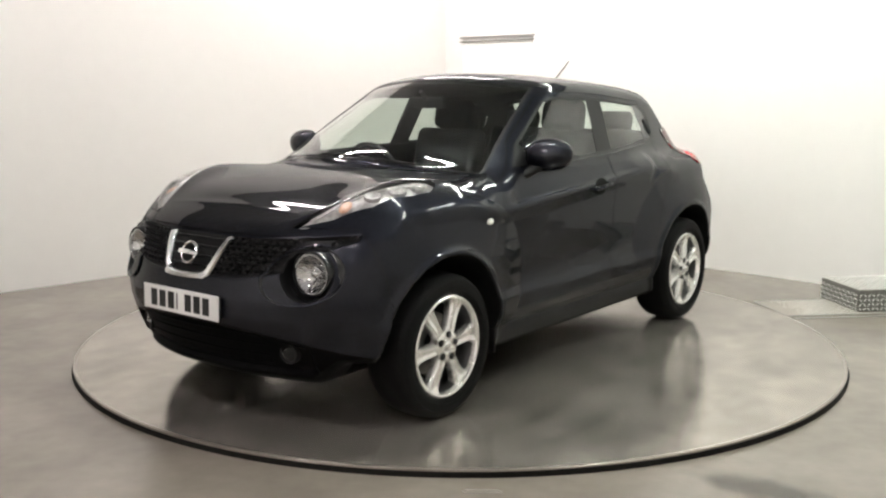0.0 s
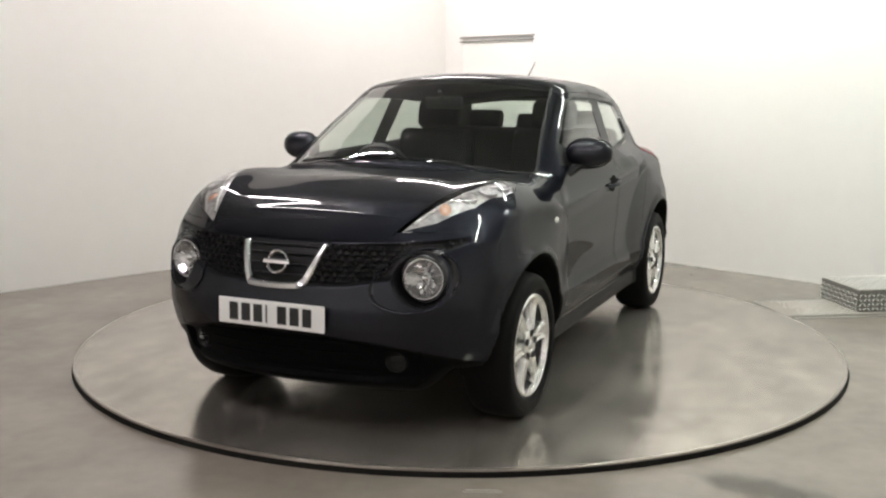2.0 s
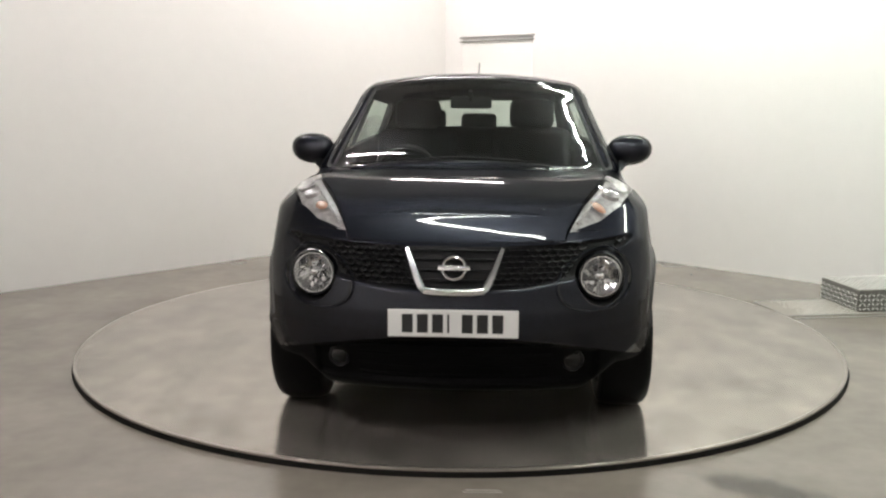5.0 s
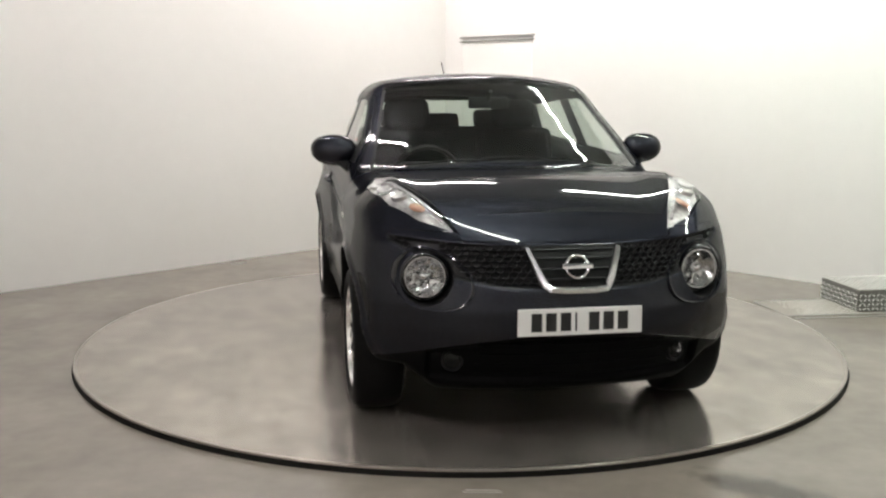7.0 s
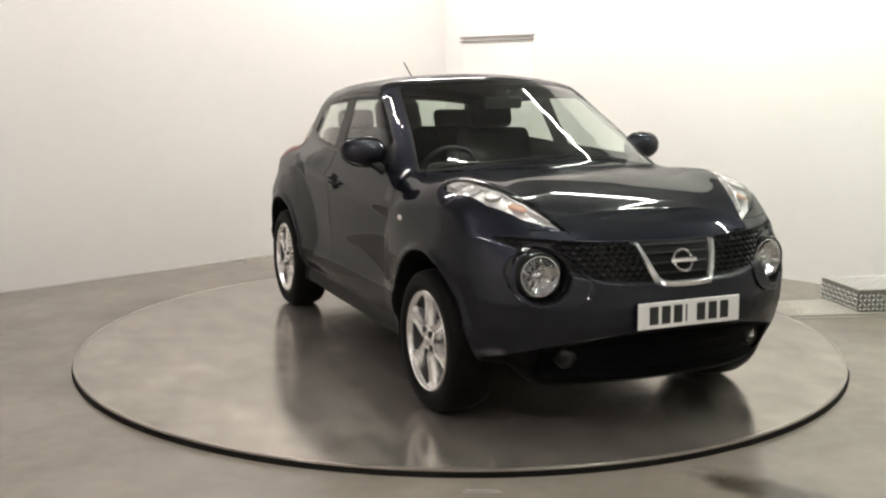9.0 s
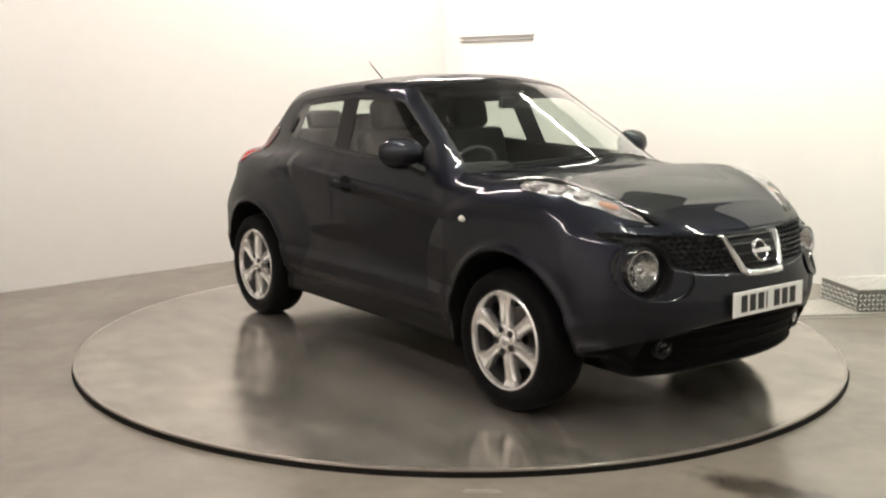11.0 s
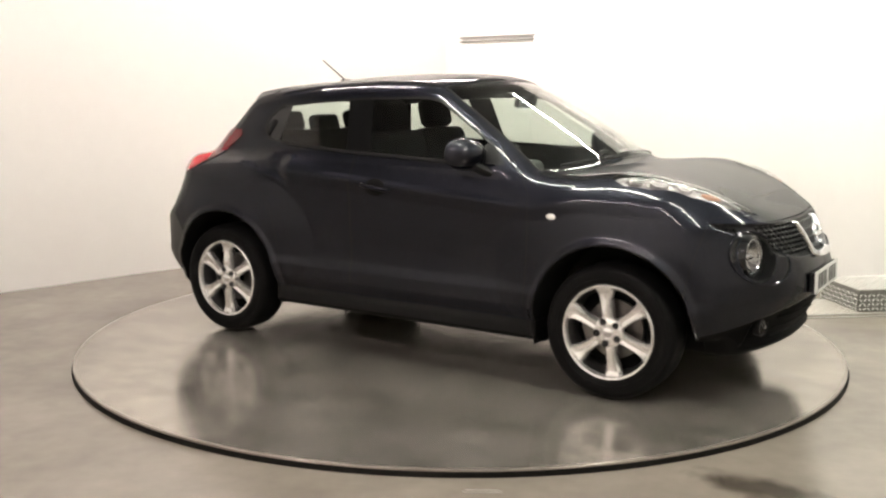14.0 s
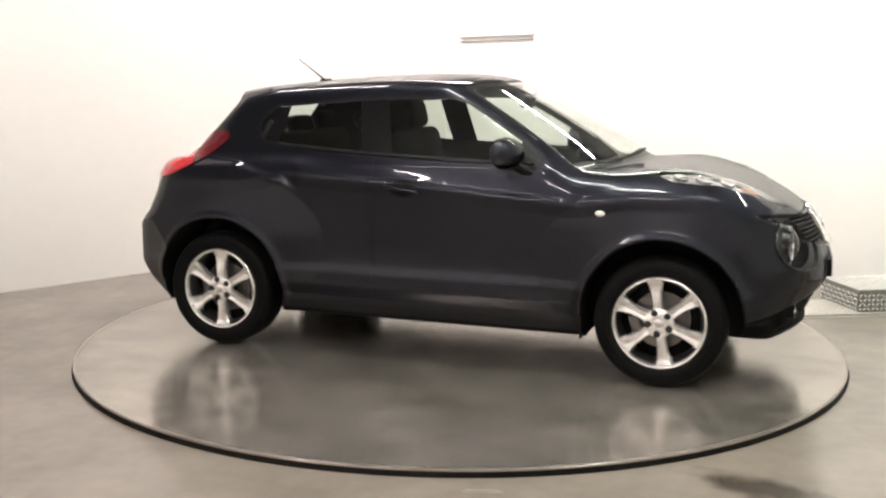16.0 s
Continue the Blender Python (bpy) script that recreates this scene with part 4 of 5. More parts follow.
# ---- wheels
def build_wheels(car):
    """Axis along the wheel's own z, outer face at z = 0."""
    def wheel(name, m):
        bm = bmesh.new()
        # inner barrel, its shade painted in as a near-black alloy
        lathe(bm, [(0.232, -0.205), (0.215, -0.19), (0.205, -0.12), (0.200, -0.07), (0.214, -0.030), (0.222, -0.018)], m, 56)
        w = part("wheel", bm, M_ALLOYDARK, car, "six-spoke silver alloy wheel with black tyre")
        bm = bmesh.new()
        prof = [(0.229, -0.21), (0.236, -0.216), (0.29, -0.222), (0.318, -0.212), (0.331, -0.186), (0.334, -0.15), (0.335, -0.11), (0.334, -0.07), (0.331, -0.034),
                (0.321, -0.008), (0.307, 0.0035), (0.302, 0.005), (0.285, 0.009), (0.265, 0.0085), (0.247, 0.003), (0.238, -0.004), (0.231, -0.010)]
        lathe(bm, prof, m, 72)
        part("tyre", bm, M_RUBBER, w, "black road tyre")
        for r in (0.300, 0.262):
            bm = bmesh.new()
            lathe(bm, [(r - 0.0015, 0.006), (r - 0.001, 0.0095 if r < 0.28 else 0.0065), (r + 0.001, 0.0095 if r < 0.28 else 0.0065), (r + 0.0015, 0.004)], m, 64, True)
            part("sidewall_ring", bm, M_RUBBER, w)
        bm = bmesh.new()
        lathe(bm, [(0.216, -0.03), (0.219, -0.006), (0.222, -0.001), (0.230, 0.0015), (0.236, -0.003), (0.237, -0.012), (0.230, -0.03)], m, 64, True)
        part("rim", bm, M_ALLOY, w, "bright silver rim flange")
        # spokes: each flares towards the rim
        for k in range(6):
            q = m @ pose(0, 0, 0, 0, 0, 60 * k + 14)
            bm = bmesh.new()
            prof = [(0.040, 0.031, -0.016), (0.075, 0.027, -0.012), (0.110, 0.0265, -0.013), (0.15, 0.030, -0.017), (0.185, 0.037, -0.019), (0.205, 0.046, -0.016), (0.216, 0.056, -0.010), (0.222, 0.062, -0.007)]
            rings = []
            for r, hw, z in prof:
                rings.append([bm.verts.new(q @ Vector((r, y, zz))) for y, zz in
                              ((-hw * 1.05, z - 0.045), (-hw, z - 0.012), (-hw * 0.70, z), (-hw * 0.12, z - 0.007), (hw * 0.12, z - 0.007), (hw * 0.70, z), (hw, z - 0.012), (hw * 1.05, z - 0.045))])
            for ra, rb in zip(rings, rings[1:]):
                for a in range(8):
                    b = (a + 1) % 8
                    bm.faces.new((ra[a], ra[b], rb[b], rb[a]))
            bm.faces.new(rings[0])
            bm.faces.new(rings[-1][::-1])
            part("spoke", bm, M_ALLOY, w, "flared silver spoke")
        bm = bmesh.new()
        lathe(bm, [(0.001, -0.0085), (0.025, -0.009), (0.030, -0.013), (0.034, -0.008), (0.066, -0.0085), (0.074, -0.013), (0.074, -0.045)], m, 40)
        hub = part("hub", bm, M_ALLOY, w, "silver hub")
        bm = bmesh.new()
        lathe(bm, [(0.001, -0.003), (0.018, -0.0035), (0.024, -0.006), (0.026, -0.012)], m, 28)
        part("centre_cap", bm, M_SATIN, w, "satin centre cap")
        for k in range(5):
            q = m @ pose(0, 0, 0, 0, 0, 72 * k + 20) @ Matrix.Translation((0.0565, 0, 0))
            bm = bmesh.new()
            lathe(bm, [(0.0165, -0.004), (0.0155, -0.0075), (0.0155, -0.0055), (0.001, -0.0054)], q, 14)
            part("nut_recess", bm, M_TRIM, w)
            bm = bmesh.new()
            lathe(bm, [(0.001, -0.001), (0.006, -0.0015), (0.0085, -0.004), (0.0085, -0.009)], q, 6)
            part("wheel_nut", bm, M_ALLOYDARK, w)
        bm = bmesh.new()
        lathe(bm, [(0.06, -0.10), (0.145, -0.10), (0.145, -0.122), (0.06, -0.122)], m, 48, True)
        part("brake_disc", bm, M_DISCBRAKE, w, "grey steel brake disc")
        bm = bmesh.new()
        lathe(bm, [(0.001, -0.13), (0.10, -0.125), (0.21, -0.14)], m, 32)
        part("back_plate", bm, M_UNDER, w, "black back plate")
        bm = bmesh.new()
        rbox(bm, (0, 0, 0), (0.06, 0.13, 0.07), 0.015, 2, m @ pose(0, 0, 0, 0, 0, 175) @ Matrix.Translation((0.128, 0, -0.105)))
        part("caliper", bm, M_DISCBRAKE, w, "grey brake caliper")
        return w
    for x, spins in ((WHEEL_X, (-9, 24)), (-WHEEL_X, (6, 16))):
        for s in (1, -1):
            m = facing((x, 0.860 * s, 0.3345), (0, s, 0)) @ pose(0, 0, 0, 0, 0, spins[0] if s == 1 else spins[1])
            wheel("wheel", m)
    for x in (WHEEL_X, -WHEEL_X):
        bm = bmesh.new()
        tube(bm, [(x, -0.7, 0.33), (x, 0.7, 0.33)], 0.035, 10)
        part("axle", bm, M_UNDER, car)


build_wheels(CAR)


# ---- mirrors, handles, aerial
def build_fittings(car):
    for s in (1, -1):
        bm = bmesh.new()
        bmesh.ops.create_uvsphere(bm, u_segments=28, v_segments=18, radius=1.0)
        for v in bm.verts:
            x, y, z = v.co
            fx = x * (0.100 if x > 0 else 0.045)
            y, z = math.copysign(abs(y) ** 0.82, y), math.copysign(abs(z) ** 0.88, z)
            v.co = (0.470 + fx - 0.035 * (y + 1) * 0.5, 0.872 + y * 0.122, 1.162 + z * (0.088 - 0.010 * (y + 1) * 0.5) + 0.006 * y)
        if s < 0:
            flip(bm)
        mir = part("door_mirror", bm, M_PAINT, car, "rounded gloss blue-black door mirror", angle=180)
        bm = bmesh.new()
        tube(bm, [(0.56, 0.765, 1.060), (0.535, 0.795, 1.078), (0.505, 0.825, 1.100), (0.485, 0.86, 1.120)], [0.060, 0.048, 0.042, 0.045], 12, 0.6)
        if s < 0:
            flip(bm)
        part("mirror_foot", bm, M_TRIM, mir, "black mirror foot")
        bm = bmesh.new()
        lathe(bm, [(0.001, 0.002), (0.9, 0.002), (1.0, 0.0), (1.0, -0.01)], Matrix.Translation((0.424, 0.875, 1.162)) @ pose(0, 0, 0, 0, -90, 0) @ Matrix.Diagonal((0.070, 0.090, 1, 1)), 28)
        if s < 0:
            flip(bm)
        part("mirror_glass", bm, M_CHROME, mir, "mirror glass")
        # door handle in its cup
        hx, hz = -0.115, 0.960
        y = side_y(hx, hz)
        bm = bmesh.new()
        tube(bm, [(hx - 0.095, y - 0.006, hz + 0.012), (hx - 0.085, y + 0.016, hz + 0.010), (hx - 0.03, y + 0.030, hz + 0.004), (hx + 0.04, y + 0.030, hz - 0.003),
                  (hx + 0.088, y + 0.016, hz - 0.009), (hx + 0.098, y - 0.006, hz - 0.010)], [0.012, 0.014, 0.015, 0.015, 0.014, 0.012], 10, 0.7)
        if s < 0:
            flip(bm)
        hd = part("door_handle", bm, M_PAINT, car, "blue-black pull handle")
        bm = bmesh.new()
        bmesh.ops.create_uvsphere(bm, u_segments=20, v_segments=10, radius=1.0)
        bmesh.ops.transform(bm, matrix=Matrix.Translation((hx, y - 0.002, hz)) @ Matrix.Diagonal((0.072, 0.007, 0.048, 1)), verts=bm.verts)
        if s < 0:
            flip(bm)
        part("handle_cup", bm, M_UNDER, hd, "dark handle cup")
        # bright strip along the window foot
        bm = bmesh.new()
        pts = []
        for u in np.linspace(0, 1, 10):
            x = -0.90 + 1.50 * u
            z = np.interp(x, (-0.945, -0.40, 0.30, 0.66), (1.176, 1.138, 1.110, 1.110)) - 0.004
            pts.append((x, side_y(x, z) + 0.002, z))
        tube(bm, pts, 0.006, 6)
        if s < 0:
            flip(bm)
        part("waist_strip", bm, M_GLOSSBLACK, car, "black waist strip")
        # hidden rear door handle
        bm = bmesh.new()
        y = side_y(-1.03, 1.26)
        rbox(bm, (0, 0, 0), (0.035, 0.016, 0.105), 0.007, 2, Matrix.Translation((-1.03, y + 0.001, 1.26)) @ pose(0, 0, 0, 22, 24, 6))
        if s < 0:
            flip(bm)
        part("rear_handle", bm, M_TRIM, car, "black upright handle in the pillar")
        # mud flap
        bm = bmesh.new()
        rbox(bm, (WHEEL_X - 0.40, 0.755 * s, 0.275), (0.012, 0.16, 0.12), 0.004, 1)
        part("mud_flap", bm, M_RUBBER, car)
    # aerial
    bm = bmesh.new()
    z = top_z(-0.985, 0.0)
    rbox(bm, (-0.975, 0, z + 0.006), (0.075, 0.034, 0.024), 0.008, 2)
    base = part("aerial_base", bm, M_TRIM, car, "black aerial base")
    bm = bmesh.new()
    tube(bm, [(-0.985, 0, z + 0.012), (-1.06, 0, z + 0.065), (-1.165, 0, z + 0.140)], [0.0055, 0.0042, 0.0032], 8)
    part("aerial_mast", bm, M_SEAL, base, "short raked aerial")
    # roof spoiler: a blade that carries the roof on past the hatch glass
    bm = bmesh.new()
    rings = []
    for y in np.linspace(-0.535, 0.535, 25):
        xe = -1.356 + 0.24 * y * y
        ze = 1.500 - 0.14 * y * y
        fall = 0.05 * max(0.0, abs(y) - 0.47) / 0.065
        za, zb = top_z(xe + 0.22, abs(y)), top_z(xe + 0.11, abs(y))
        sec = [(xe + 0.22, za - 0.004), (xe + 0.21, za + 0.002), (xe + 0.11, max(zb, (za + ze) / 2) + 0.004 - fall * 0.4), (xe + 0.012, ze - fall), (xe, ze - 0.010 - fall),
               (xe + 0.004, ze - 0.052 - fall * 0.5), (xe + 0.020, ze - 0.064 - fall * 0.4), (xe + 0.10, ze - 0.080), (xe + 0.20, za - 0.05)]
        rings.append([bm.verts.new((px, y, pz)) for px, pz in sec])
    for ra, rb in zip(rings, rings[1:]):
        for k in range(len(ra)):
            l = (k + 1) % len(ra)
            bm.faces.new((ra[k], ra[l], rb[l], rb[k]))
    bm.faces.new(rings[0])
    bm.faces.new(rings[-1][::-1])
    part("spoiler", bm, M_PAINT, car, "blue-black roof spoiler", angle=40)


build_fittings(CAR)


# ---- cabin
def build_cabin(car):
    def seat(x, y, tilt):
        bm = bmesh.new()
        rbox(bm, (x, y, 0.62), (0.50, 0.48, 0.16), 0.05, 3, pose(0, 0, 0, 0, -6, 0))
        st = part("seat", bm, M_SEAT, car, "black cloth front seat")
        bm = bmesh.new()
        rbox(bm, (x - 0.29, y, 0.93), (0.15, 0.50, 0.64), 0.055, 3, pose(0, 0, 0, 0, tilt, 0))
        part("backrest", bm, M_SEAT, st)
        bm = bmesh.new()
        rbox(bm, (x - 0.385, y, 1.335), (0.11, 0.285, 0.19), 0.05, 3, pose(0, 0, 0, 0, tilt, 0))
        part("headrest", bm, M_SEAT, st, "padded black headrest")
        for d in (-0.055, 0.055):
            bm = bmesh.new()
            tube(bm, [(x - 0.355, y + d, 1.20), (x - 0.375, y + d, 1.28)], 0.007, 8)
            part("headrest_post", bm, M_CHROME, st)
    for x, y in ((-0.13, 0.36), (0.02, -0.36)):
        seat(x, y, -14)
    bm = bmesh.new()
    rbox(bm, (-0.80, 0, 0.66), (0.46, 1.20, 0.16), 0.05, 3)
    bench = part("rear_bench", bm, M_SEAT, car, "black cloth rear bench")
    bm = bmesh.new()
    rbox(bm, (-1.08, 0, 0.96), (0.14, 1.20, 0.56), 0.05, 3, pose(0, 0, 0, 0, -18, 0))
    part("backrest", bm, M_SEAT, bench)
    for y in (0.36, 0.0, -0.36):
        bm = bmesh.new()
        rbox(bm, (-1.165, y, 1.285 if y else 1.26), (0.09, 0.25, 0.13), 0.035, 3, pose(0, 0, 0, 0, -16, 0))
        part("headrest", bm, M_SEAT, bench, "padded black headrest")
    # dashboard
    bm = bmesh.new()
    rbox(bm, (0.72, 0, 0.97), (0.42, 1.36, 0.14), 0.05, 3, pose(0, 0, 0, 0, -4, 0))
    dash = part("dashboard", bm, M_DASH, car, "dark plastic dashboard")
    bm = bmesh.new()
    rbox(bm, (0.53, -0.36, 1.055), (0.12, 0.34, 0.09), 0.04, 3)
    part("instrument_hood", bm, M_DASH, dash)
    bm = bmesh.new()
    rbox(bm, (0.30, 0, 0.72), (0.9, 0.24, 0.30), 0.05, 3)
    part("centre_console", bm, M_DASH, dash)
    f = facing((0.40, -0.36, 1.01), (-1, 0, 0.42))
    bm = bmesh.new()
    lathe(bm, [(0.168, 0), (0.176, 0.013), (0.188, 0.013), (0.193, 0), (0.186, -0.013), (0.175, -0.012)], f, 40, True)
    wheel = part("steering_wheel", bm, M_DASH, car, "black three-spoke steering wheel")
    bm = bmesh.new()
    rbox(bm, (0, 0, 0), (0.16, 0.12, 0.05), 0.03, 2, f)
    part("horn_pad", bm, M_DASH, wheel)
    for d in ((0.12, 0.0), (-0.12, 0.0), (0.0, -0.12)):
        bm = bmesh.new()
        rbox(bm, (0, 0, 0), (0.14 if d[0] else 0.05, 0.035 if d[0] else 0.14, 0.015), 0.006, 1, f @ Matrix.Translation((d[0], d[1], 0)))
        part("spoke", bm, M_DASH, wheel)
    bm = bmesh.new()
    rbox(bm, (0.355, 0, 1.415), (0.035, 0.23, 0.065), 0.014, 2, pose(0, 0, 0, 0, 12, 0))
    mirror = part("rear_view_mirror", bm, M_DASH, car, "black rear-view mirror")
    bm = bmesh.new()
    tube(bm, [(0.37, 0, 1.43), (0.42, 0, 1.478)], 0.012, 8)
    part("mirror_stem", bm, M_DASH, mirror)
    bm = bmesh.new()
    rbox(bm, (-0.25, 0, 0.46), (2.1, 1.36, 0.05), 0.02, 1)
    part("cabin_floor", bm, M_LINER, car, "dark carpet")


build_cabin(CAR)


# ---- things on the floor beside the wall
def build_step_box():
    """Chequer-plate box: a long low ramp block against the right wall."""
    root = new("tread_plate_box")
    a0 = Vector((2.694, 1.229, 0))
    a1 = Vector((2.773, 0.742, 0))
    u = (a1 - a0).normalized()
    w = Vector((u.y * -1, u.x, 0))
    if w.x < 0:
        w = -w
    ln, dp, h = (a1 - a0).length, 1.1, 0.155
    m = Matrix.Identity(4)
    m.col[0][:3], m.col[1][:3], m.col[2][:3] = u, w, Vector((0, 0, 1))
    m.translation = Vector((a0.x, a0.y, FLOOR))
    bm = bmesh.new()
    rbox(bm, (ln / 2, dp / 2, h / 2), (ln, dp, h), 0.004, 1)
    bmesh.ops.transform(bm, matrix=m, verts=bm.verts)
    part("box_body", bm, M_TREAD, root, "scuffed aluminium sheet")
    bm = bmesh.new()

    def bar(c, d, nrm):
        d, nrm, c = Vector(d).normalized(), Vector(nrm), Vector(c)
        sd = nrm.cross(d)
        p = [c + d * 0.017, c + sd * 0.0055, c - d * 0.017, c - sd * 0.0055]
        lo = [bm.verts.new(m @ q) for q in p]
        top = [bm.verts.new(m @ (c + nrm * 0.004 + d * 0.009)), bm.verts.new(m @ (c + nrm * 0.004 - d * 0.009))]
        bm.faces.new((lo[0], lo[1], top[0]))
        bm.faces.new((lo[1], lo[2], top[1], top[0]))
        bm.faces.new((lo[2], lo[3], top[1]))
        bm.faces.new((lo[3], lo[0], top[0], top[1]))
    g = 0.032
    for i in range(int(ln / g)):
        for j in range(int(dp / g)):
            bar(((i + 0.5) * g, (j + 0.5) * g, h), (1, 0, 0) if (i + j) % 2 else (0, 1, 0), (0, 0, 1))
        for k in range(int(h / g)):
            bar(((i + 0.5) * g, 0, (k + 0.6) * g), (1, 0, 1 if (i + k) % 2 else -1), (0, -1, 0))
    for j in range(int(dp / g)):
        for k in range(int(h / g)):
            bar((ln, (j + 0.5) * g, (k + 0.6) * g), (0, 1, 1 if (j + k) % 2 else -1), (1, 0, 0))
    tagged(part("tread", bm, M_TREADBAR, root, "raised tread bars", smooth=False), kind="stuff")
    tagged(root, "low aluminium chequer-plate box on the floor by the wall", "metal box")
    # flush floor plate with a metal frame running under the box
    root = new("floor_hatch")
    P = [Vector((2.153, 1.057, 0)), Vector((2.249, 0.608, 0)), Vector((3.3, 0.76, 0)), Vector((3.2, 1.25, 0))]
    bm = bmesh.new()
    prism(bm, [(p.x, p.y) for p in P], Matrix(), FLOOR, FLOOR + 0.003)
    part("plate", bm, M_MAT, root, "worn textured floor plate")
    bm = bmesh.new()
    g = 0.036
    for i in range(30):
        for j in range(13):
            u, v = (i + 0.5) * g / 1.06, (j + 0.5) / 13
            if u > 0.52 or u < 0.10 + 0.12 * ((j * 7) % 5) / 5:
                continue
            c = (P[0].lerp(P[3], u)).lerp(P[1].lerp(P[2], u), v)
            a = math.atan2(P[3].y - P[0].y, P[3].x - P[0].x) + (1.571 if (i + j) % 2 else 0.0)
            d, w = Vector((math.cos(a), math.sin(a), 0)), Vector((-math.sin(a), math.cos(a), 0))
            z0, z1 = Vector((0, 0, FLOOR + 0.003)), Vector((0, 0, FLOOR + 0.0055))
            lo = [bm.verts.new(c + q + z0) for q in (d * 0.016, w * 0.005, d * -0.016, w * -0.005)]
            hi = [bm.verts.new(c + q + z1) for q in (d * 0.009, d * -0.009)]
            for f in ((lo[0], lo[1], hi[0]), (lo[1], lo[2], hi[1], hi[0]), (lo[2], lo[3], hi[1]), (lo[3], lo[0], hi[0], hi[1])):
                bm.faces.new(f)
    tagged(part("tread", bm, M_TREADBAR, root, "worn raised tread bars", smooth=False), kind="stuff")
    for i, j in ((0, 1), (1, 2), (3, 0)):
        bm = bmesh.new()
        d = P[j] - P[i]
        c = (P[i] + P[j]) / 2
        rbox(bm, (c.x, c.y, FLOOR + 0.003), (d.length, 0.014, 0.006), 0.003, 1, Matrix.Rotation(math.atan2(d.y, d.x), 4, "Z"))
        part("frame_strip", bm, M_RAIL, root, "dull metal frame strip")
    bm = bmesh.new()
    d = P[2] - P[1]
    c = (P[1] + P[2]) / 2 + Vector((0.02, -0.075, 0))
    rbox(bm, (c.x, c.y, FLOOR + 0.003), (d.length, 0.014, 0.006), 0.003, 1, Matrix.Rotation(math.atan2(d.y, d.x), 4, "Z"))
    part("frame_strip", bm, M_RAIL, root, "dull metal frame strip")
    tagged(root, "worn metal-framed floor plate set into the concrete", "floor plate")


build_step_box()


def build_floor_mark():
    """Two thin pale strips on the concrete in front of the turntable."""
    for y, ln in ((-2.372, 0.13), (-2.392, 0.15)):
        bm = bmesh.new()
        rbox(bm, (0.095, y, FLOOR + 0.001), (ln, 0.004, 0.004), 0.001, 1, Matrix())
        tagged(part("floor_strip", bm, M_PALESTRIP, None, "thin pale strip on the concrete floor"), category="floor strip", group="strips in the floor")


build_floor_mark()


def build_floor_stain():
    """A damp film on the concrete, drawn out in one direction, with a ragged soft outline."""
    along = Vector(STAIN[1]) - Vector(STAIN[0])
    ln = along.length
    bm = bmesh.new()
    n, half = 24, 0.16
    lo = [bm.verts.new((ln * (i / n - 0.5), -half, 0)) for i in range(n + 1)]
    hi = [bm.verts.new((ln * (i / n - 0.5), half, 0)) for i in range(n + 1)]
    for i in range(n):
        bm.faces.new((lo[i], lo[i + 1], hi[i + 1], hi[i]))
    ob = part("floor_stain", bm, stain_film(ln / 2, half), None, "dark damp stain on the concrete floor")
    mid = (Vector(STAIN[0]) + Vector(STAIN[1])) / 2
    ob.matrix_basis = Matrix.Translation((mid.x, mid.y, FLOOR + 0.0015)) @ Matrix.Rotation(math.atan2(along.y, along.x), 4, "Z")
    tagged(ob, category="stain", kind="structure")


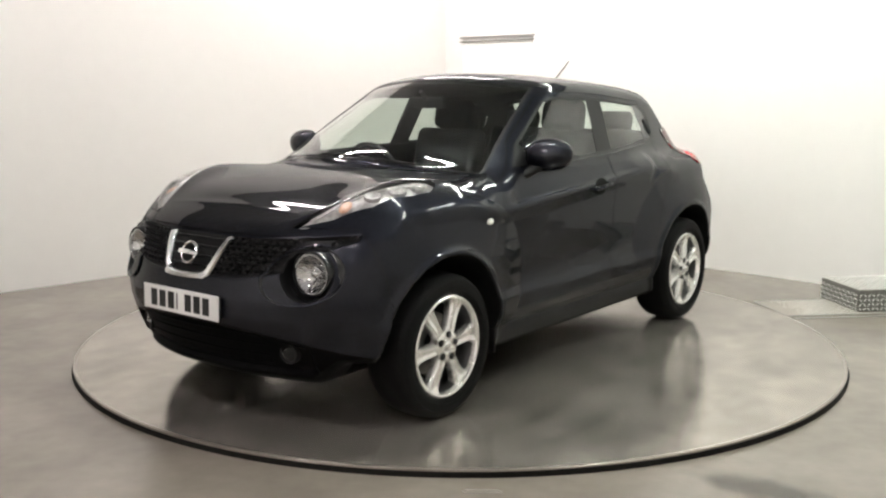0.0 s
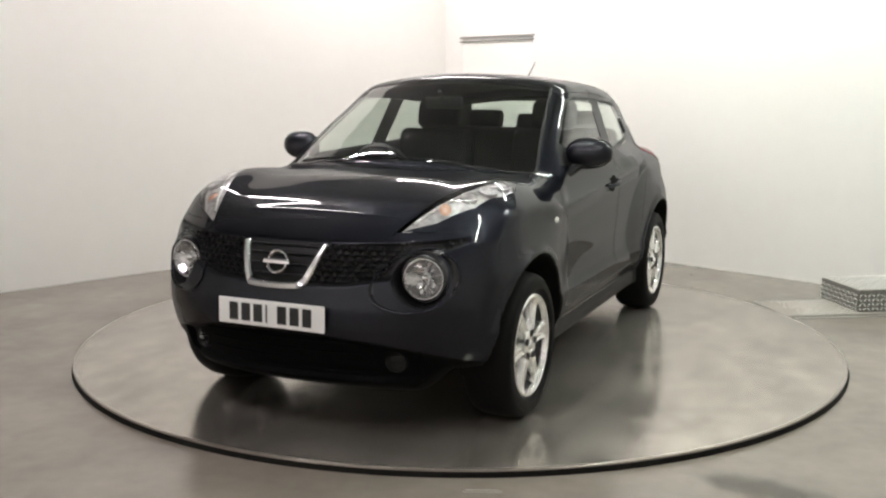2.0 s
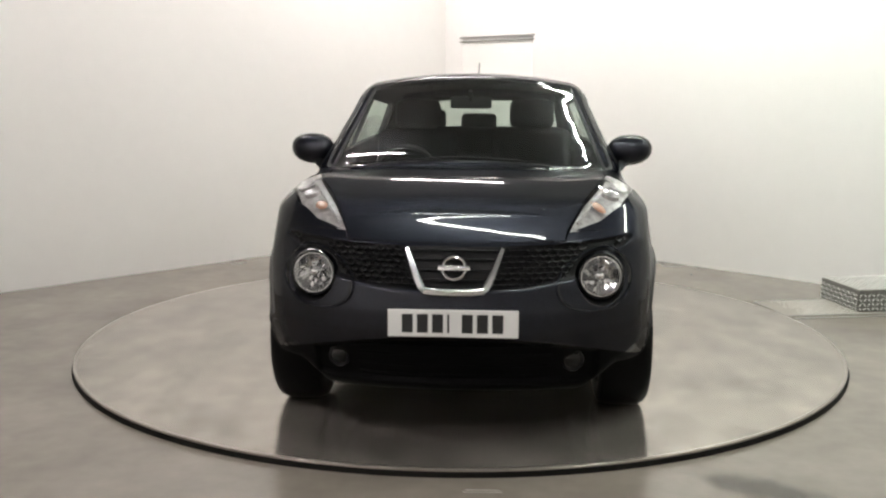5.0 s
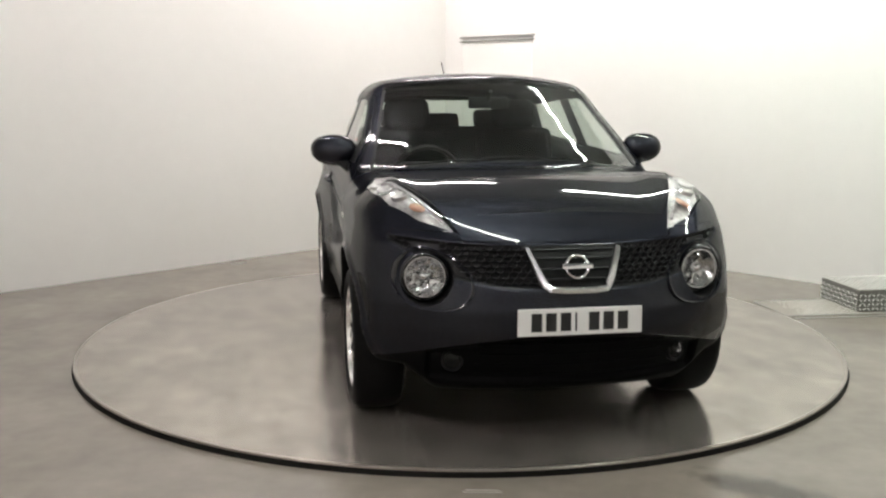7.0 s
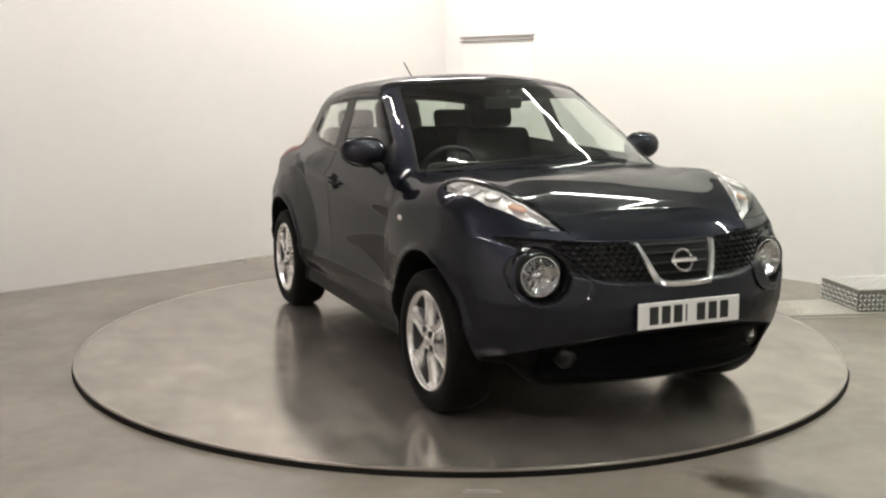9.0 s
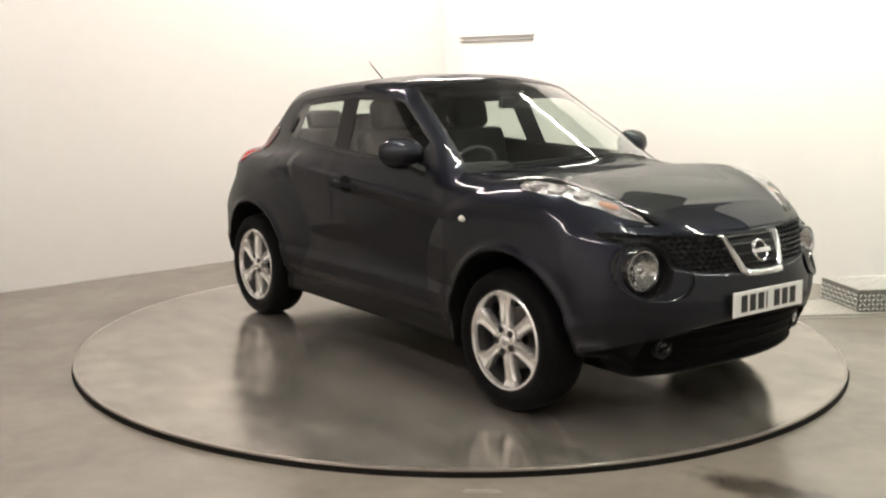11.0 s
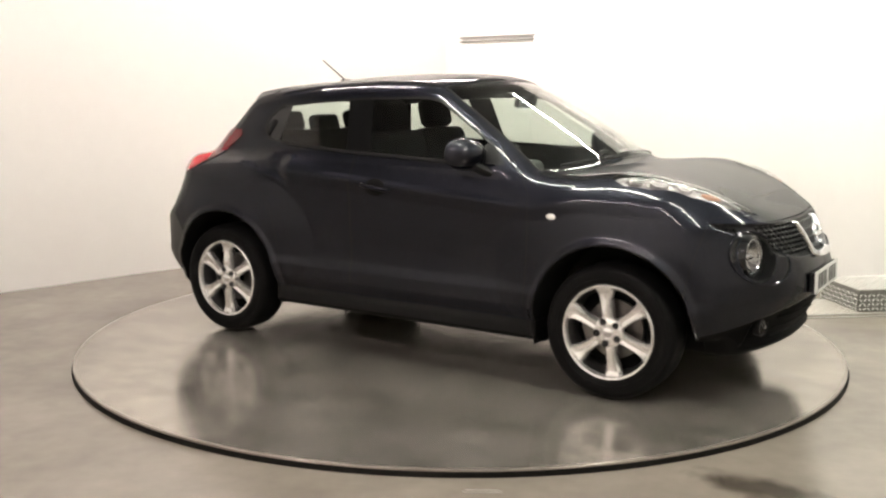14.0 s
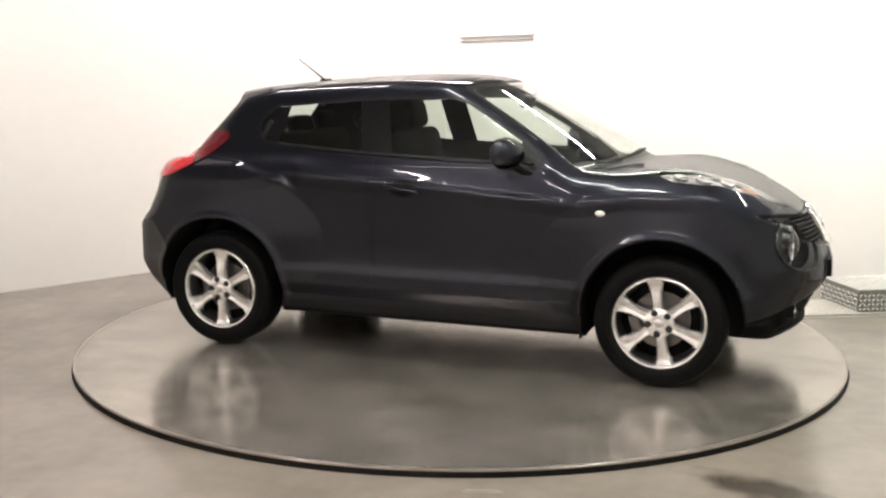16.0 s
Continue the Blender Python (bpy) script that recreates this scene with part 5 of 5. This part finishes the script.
def stain_film(rx, ry):
    """The damp film: it thins out to nothing towards a ragged edge."""
    m = mat("damp_stain", (0.085, 0.07, 0.055), 0.24, grain=0.2, scale=12, stain=0.3, stain_scale=5)
    nt = m.node_tree
    tc = nt.nodes.new("ShaderNodeTexCoord")
    sc = nt.nodes.new("ShaderNodeVectorMath")
    sc.operation = "MULTIPLY"
    sc.inputs[1].default_value = (1 / rx, 1 / ry, 0)
    nt.links.new(tc.outputs["Object"], sc.inputs[0])
    ln = nt.nodes.new("ShaderNodeVectorMath")
    ln.operation = "LENGTH"
    nt.links.new(sc.outputs[0], ln.inputs[0])
    ns = nt.nodes.new("ShaderNodeTexNoise")
    ns.inputs["Scale"].default_value = 9
    ns.inputs["Detail"].default_value = 5
    nt.links.new(tc.outputs["Object"], ns.inputs["Vector"])
    ad = nt.nodes.new("ShaderNodeMath")
    ad.operation = "MULTIPLY_ADD"
    ad.inputs[1].default_value = 0.9
    nt.links.new(ns.outputs["Fac"], ad.inputs[0])
    nt.links.new(ln.outputs["Value"], ad.inputs[2])
    mr = nt.nodes.new("ShaderNodeMapRange")
    mr.inputs[1].default_value, mr.inputs[2].default_value = 0.78, 1.26
    mr.inputs[3].default_value, mr.inputs[4].default_value = 0.86, 0.0
    nt.links.new(ad.outputs[0], mr.inputs[0])
    nt.links.new(mr.outputs[0], nt.nodes["Principled BSDF"].inputs["Alpha"])
    return m


STAIN = ((0.84, -2.10), (1.54, -2.60))
build_floor_stain()


def hang_lights():
    """Battens under the ceiling, in rows over the turntable."""
    one = strip_light(1.65, M_TUBE_W)
    two = strip_light(1.65, M_TUBE_C)
    spots = [(a, b + o) for a, o in ((1.28, 0.0), (3.95, 0.5), (7.2, 0.5)) for b in (1.2, 3.7, 6.2) if (a, b) != (7.2, 1.2)]
    first = {0: True, 1: True}
    for a, b in spots:
        p = CORNER + ALONG_L * a + ALONG_R * b
        m = Matrix.Translation((p.x, p.y, CEIL - 0.045)) @ TURN_R
        w = 0 if a > b else 1
        src = (one, two)[w]
        if first[w]:
            src.matrix_basis = m
            first[w] = False
        else:
            copy_thing(src, m)


hang_lights()


def motions():
    turn = ((0, -127.15), (1, -120.49), (2, -113.65), (3, -106.75), (4, -99.81), (5, -92.87), (6, -85.92), (7, -78.98), (8, -72.09), (9, -65.24),
            (10, -58.43), (11, -51.69), (12, -45.0), (13, -38.35), (14, -31.71), (15, -25.12), (16, -18.60))
    rows, rows_t = [], []
    for t, a in turn:
        rows.append((t, pose(0, 0, 0, 0, 0, a) @ pose(0.0502, 0.0857, 0)))
        rows_t.append((t, pose(0, 0, 0, 0, 0, a)))
    walk(CAR, rows)
    walk(TURNTABLE, rows_t)


motions()
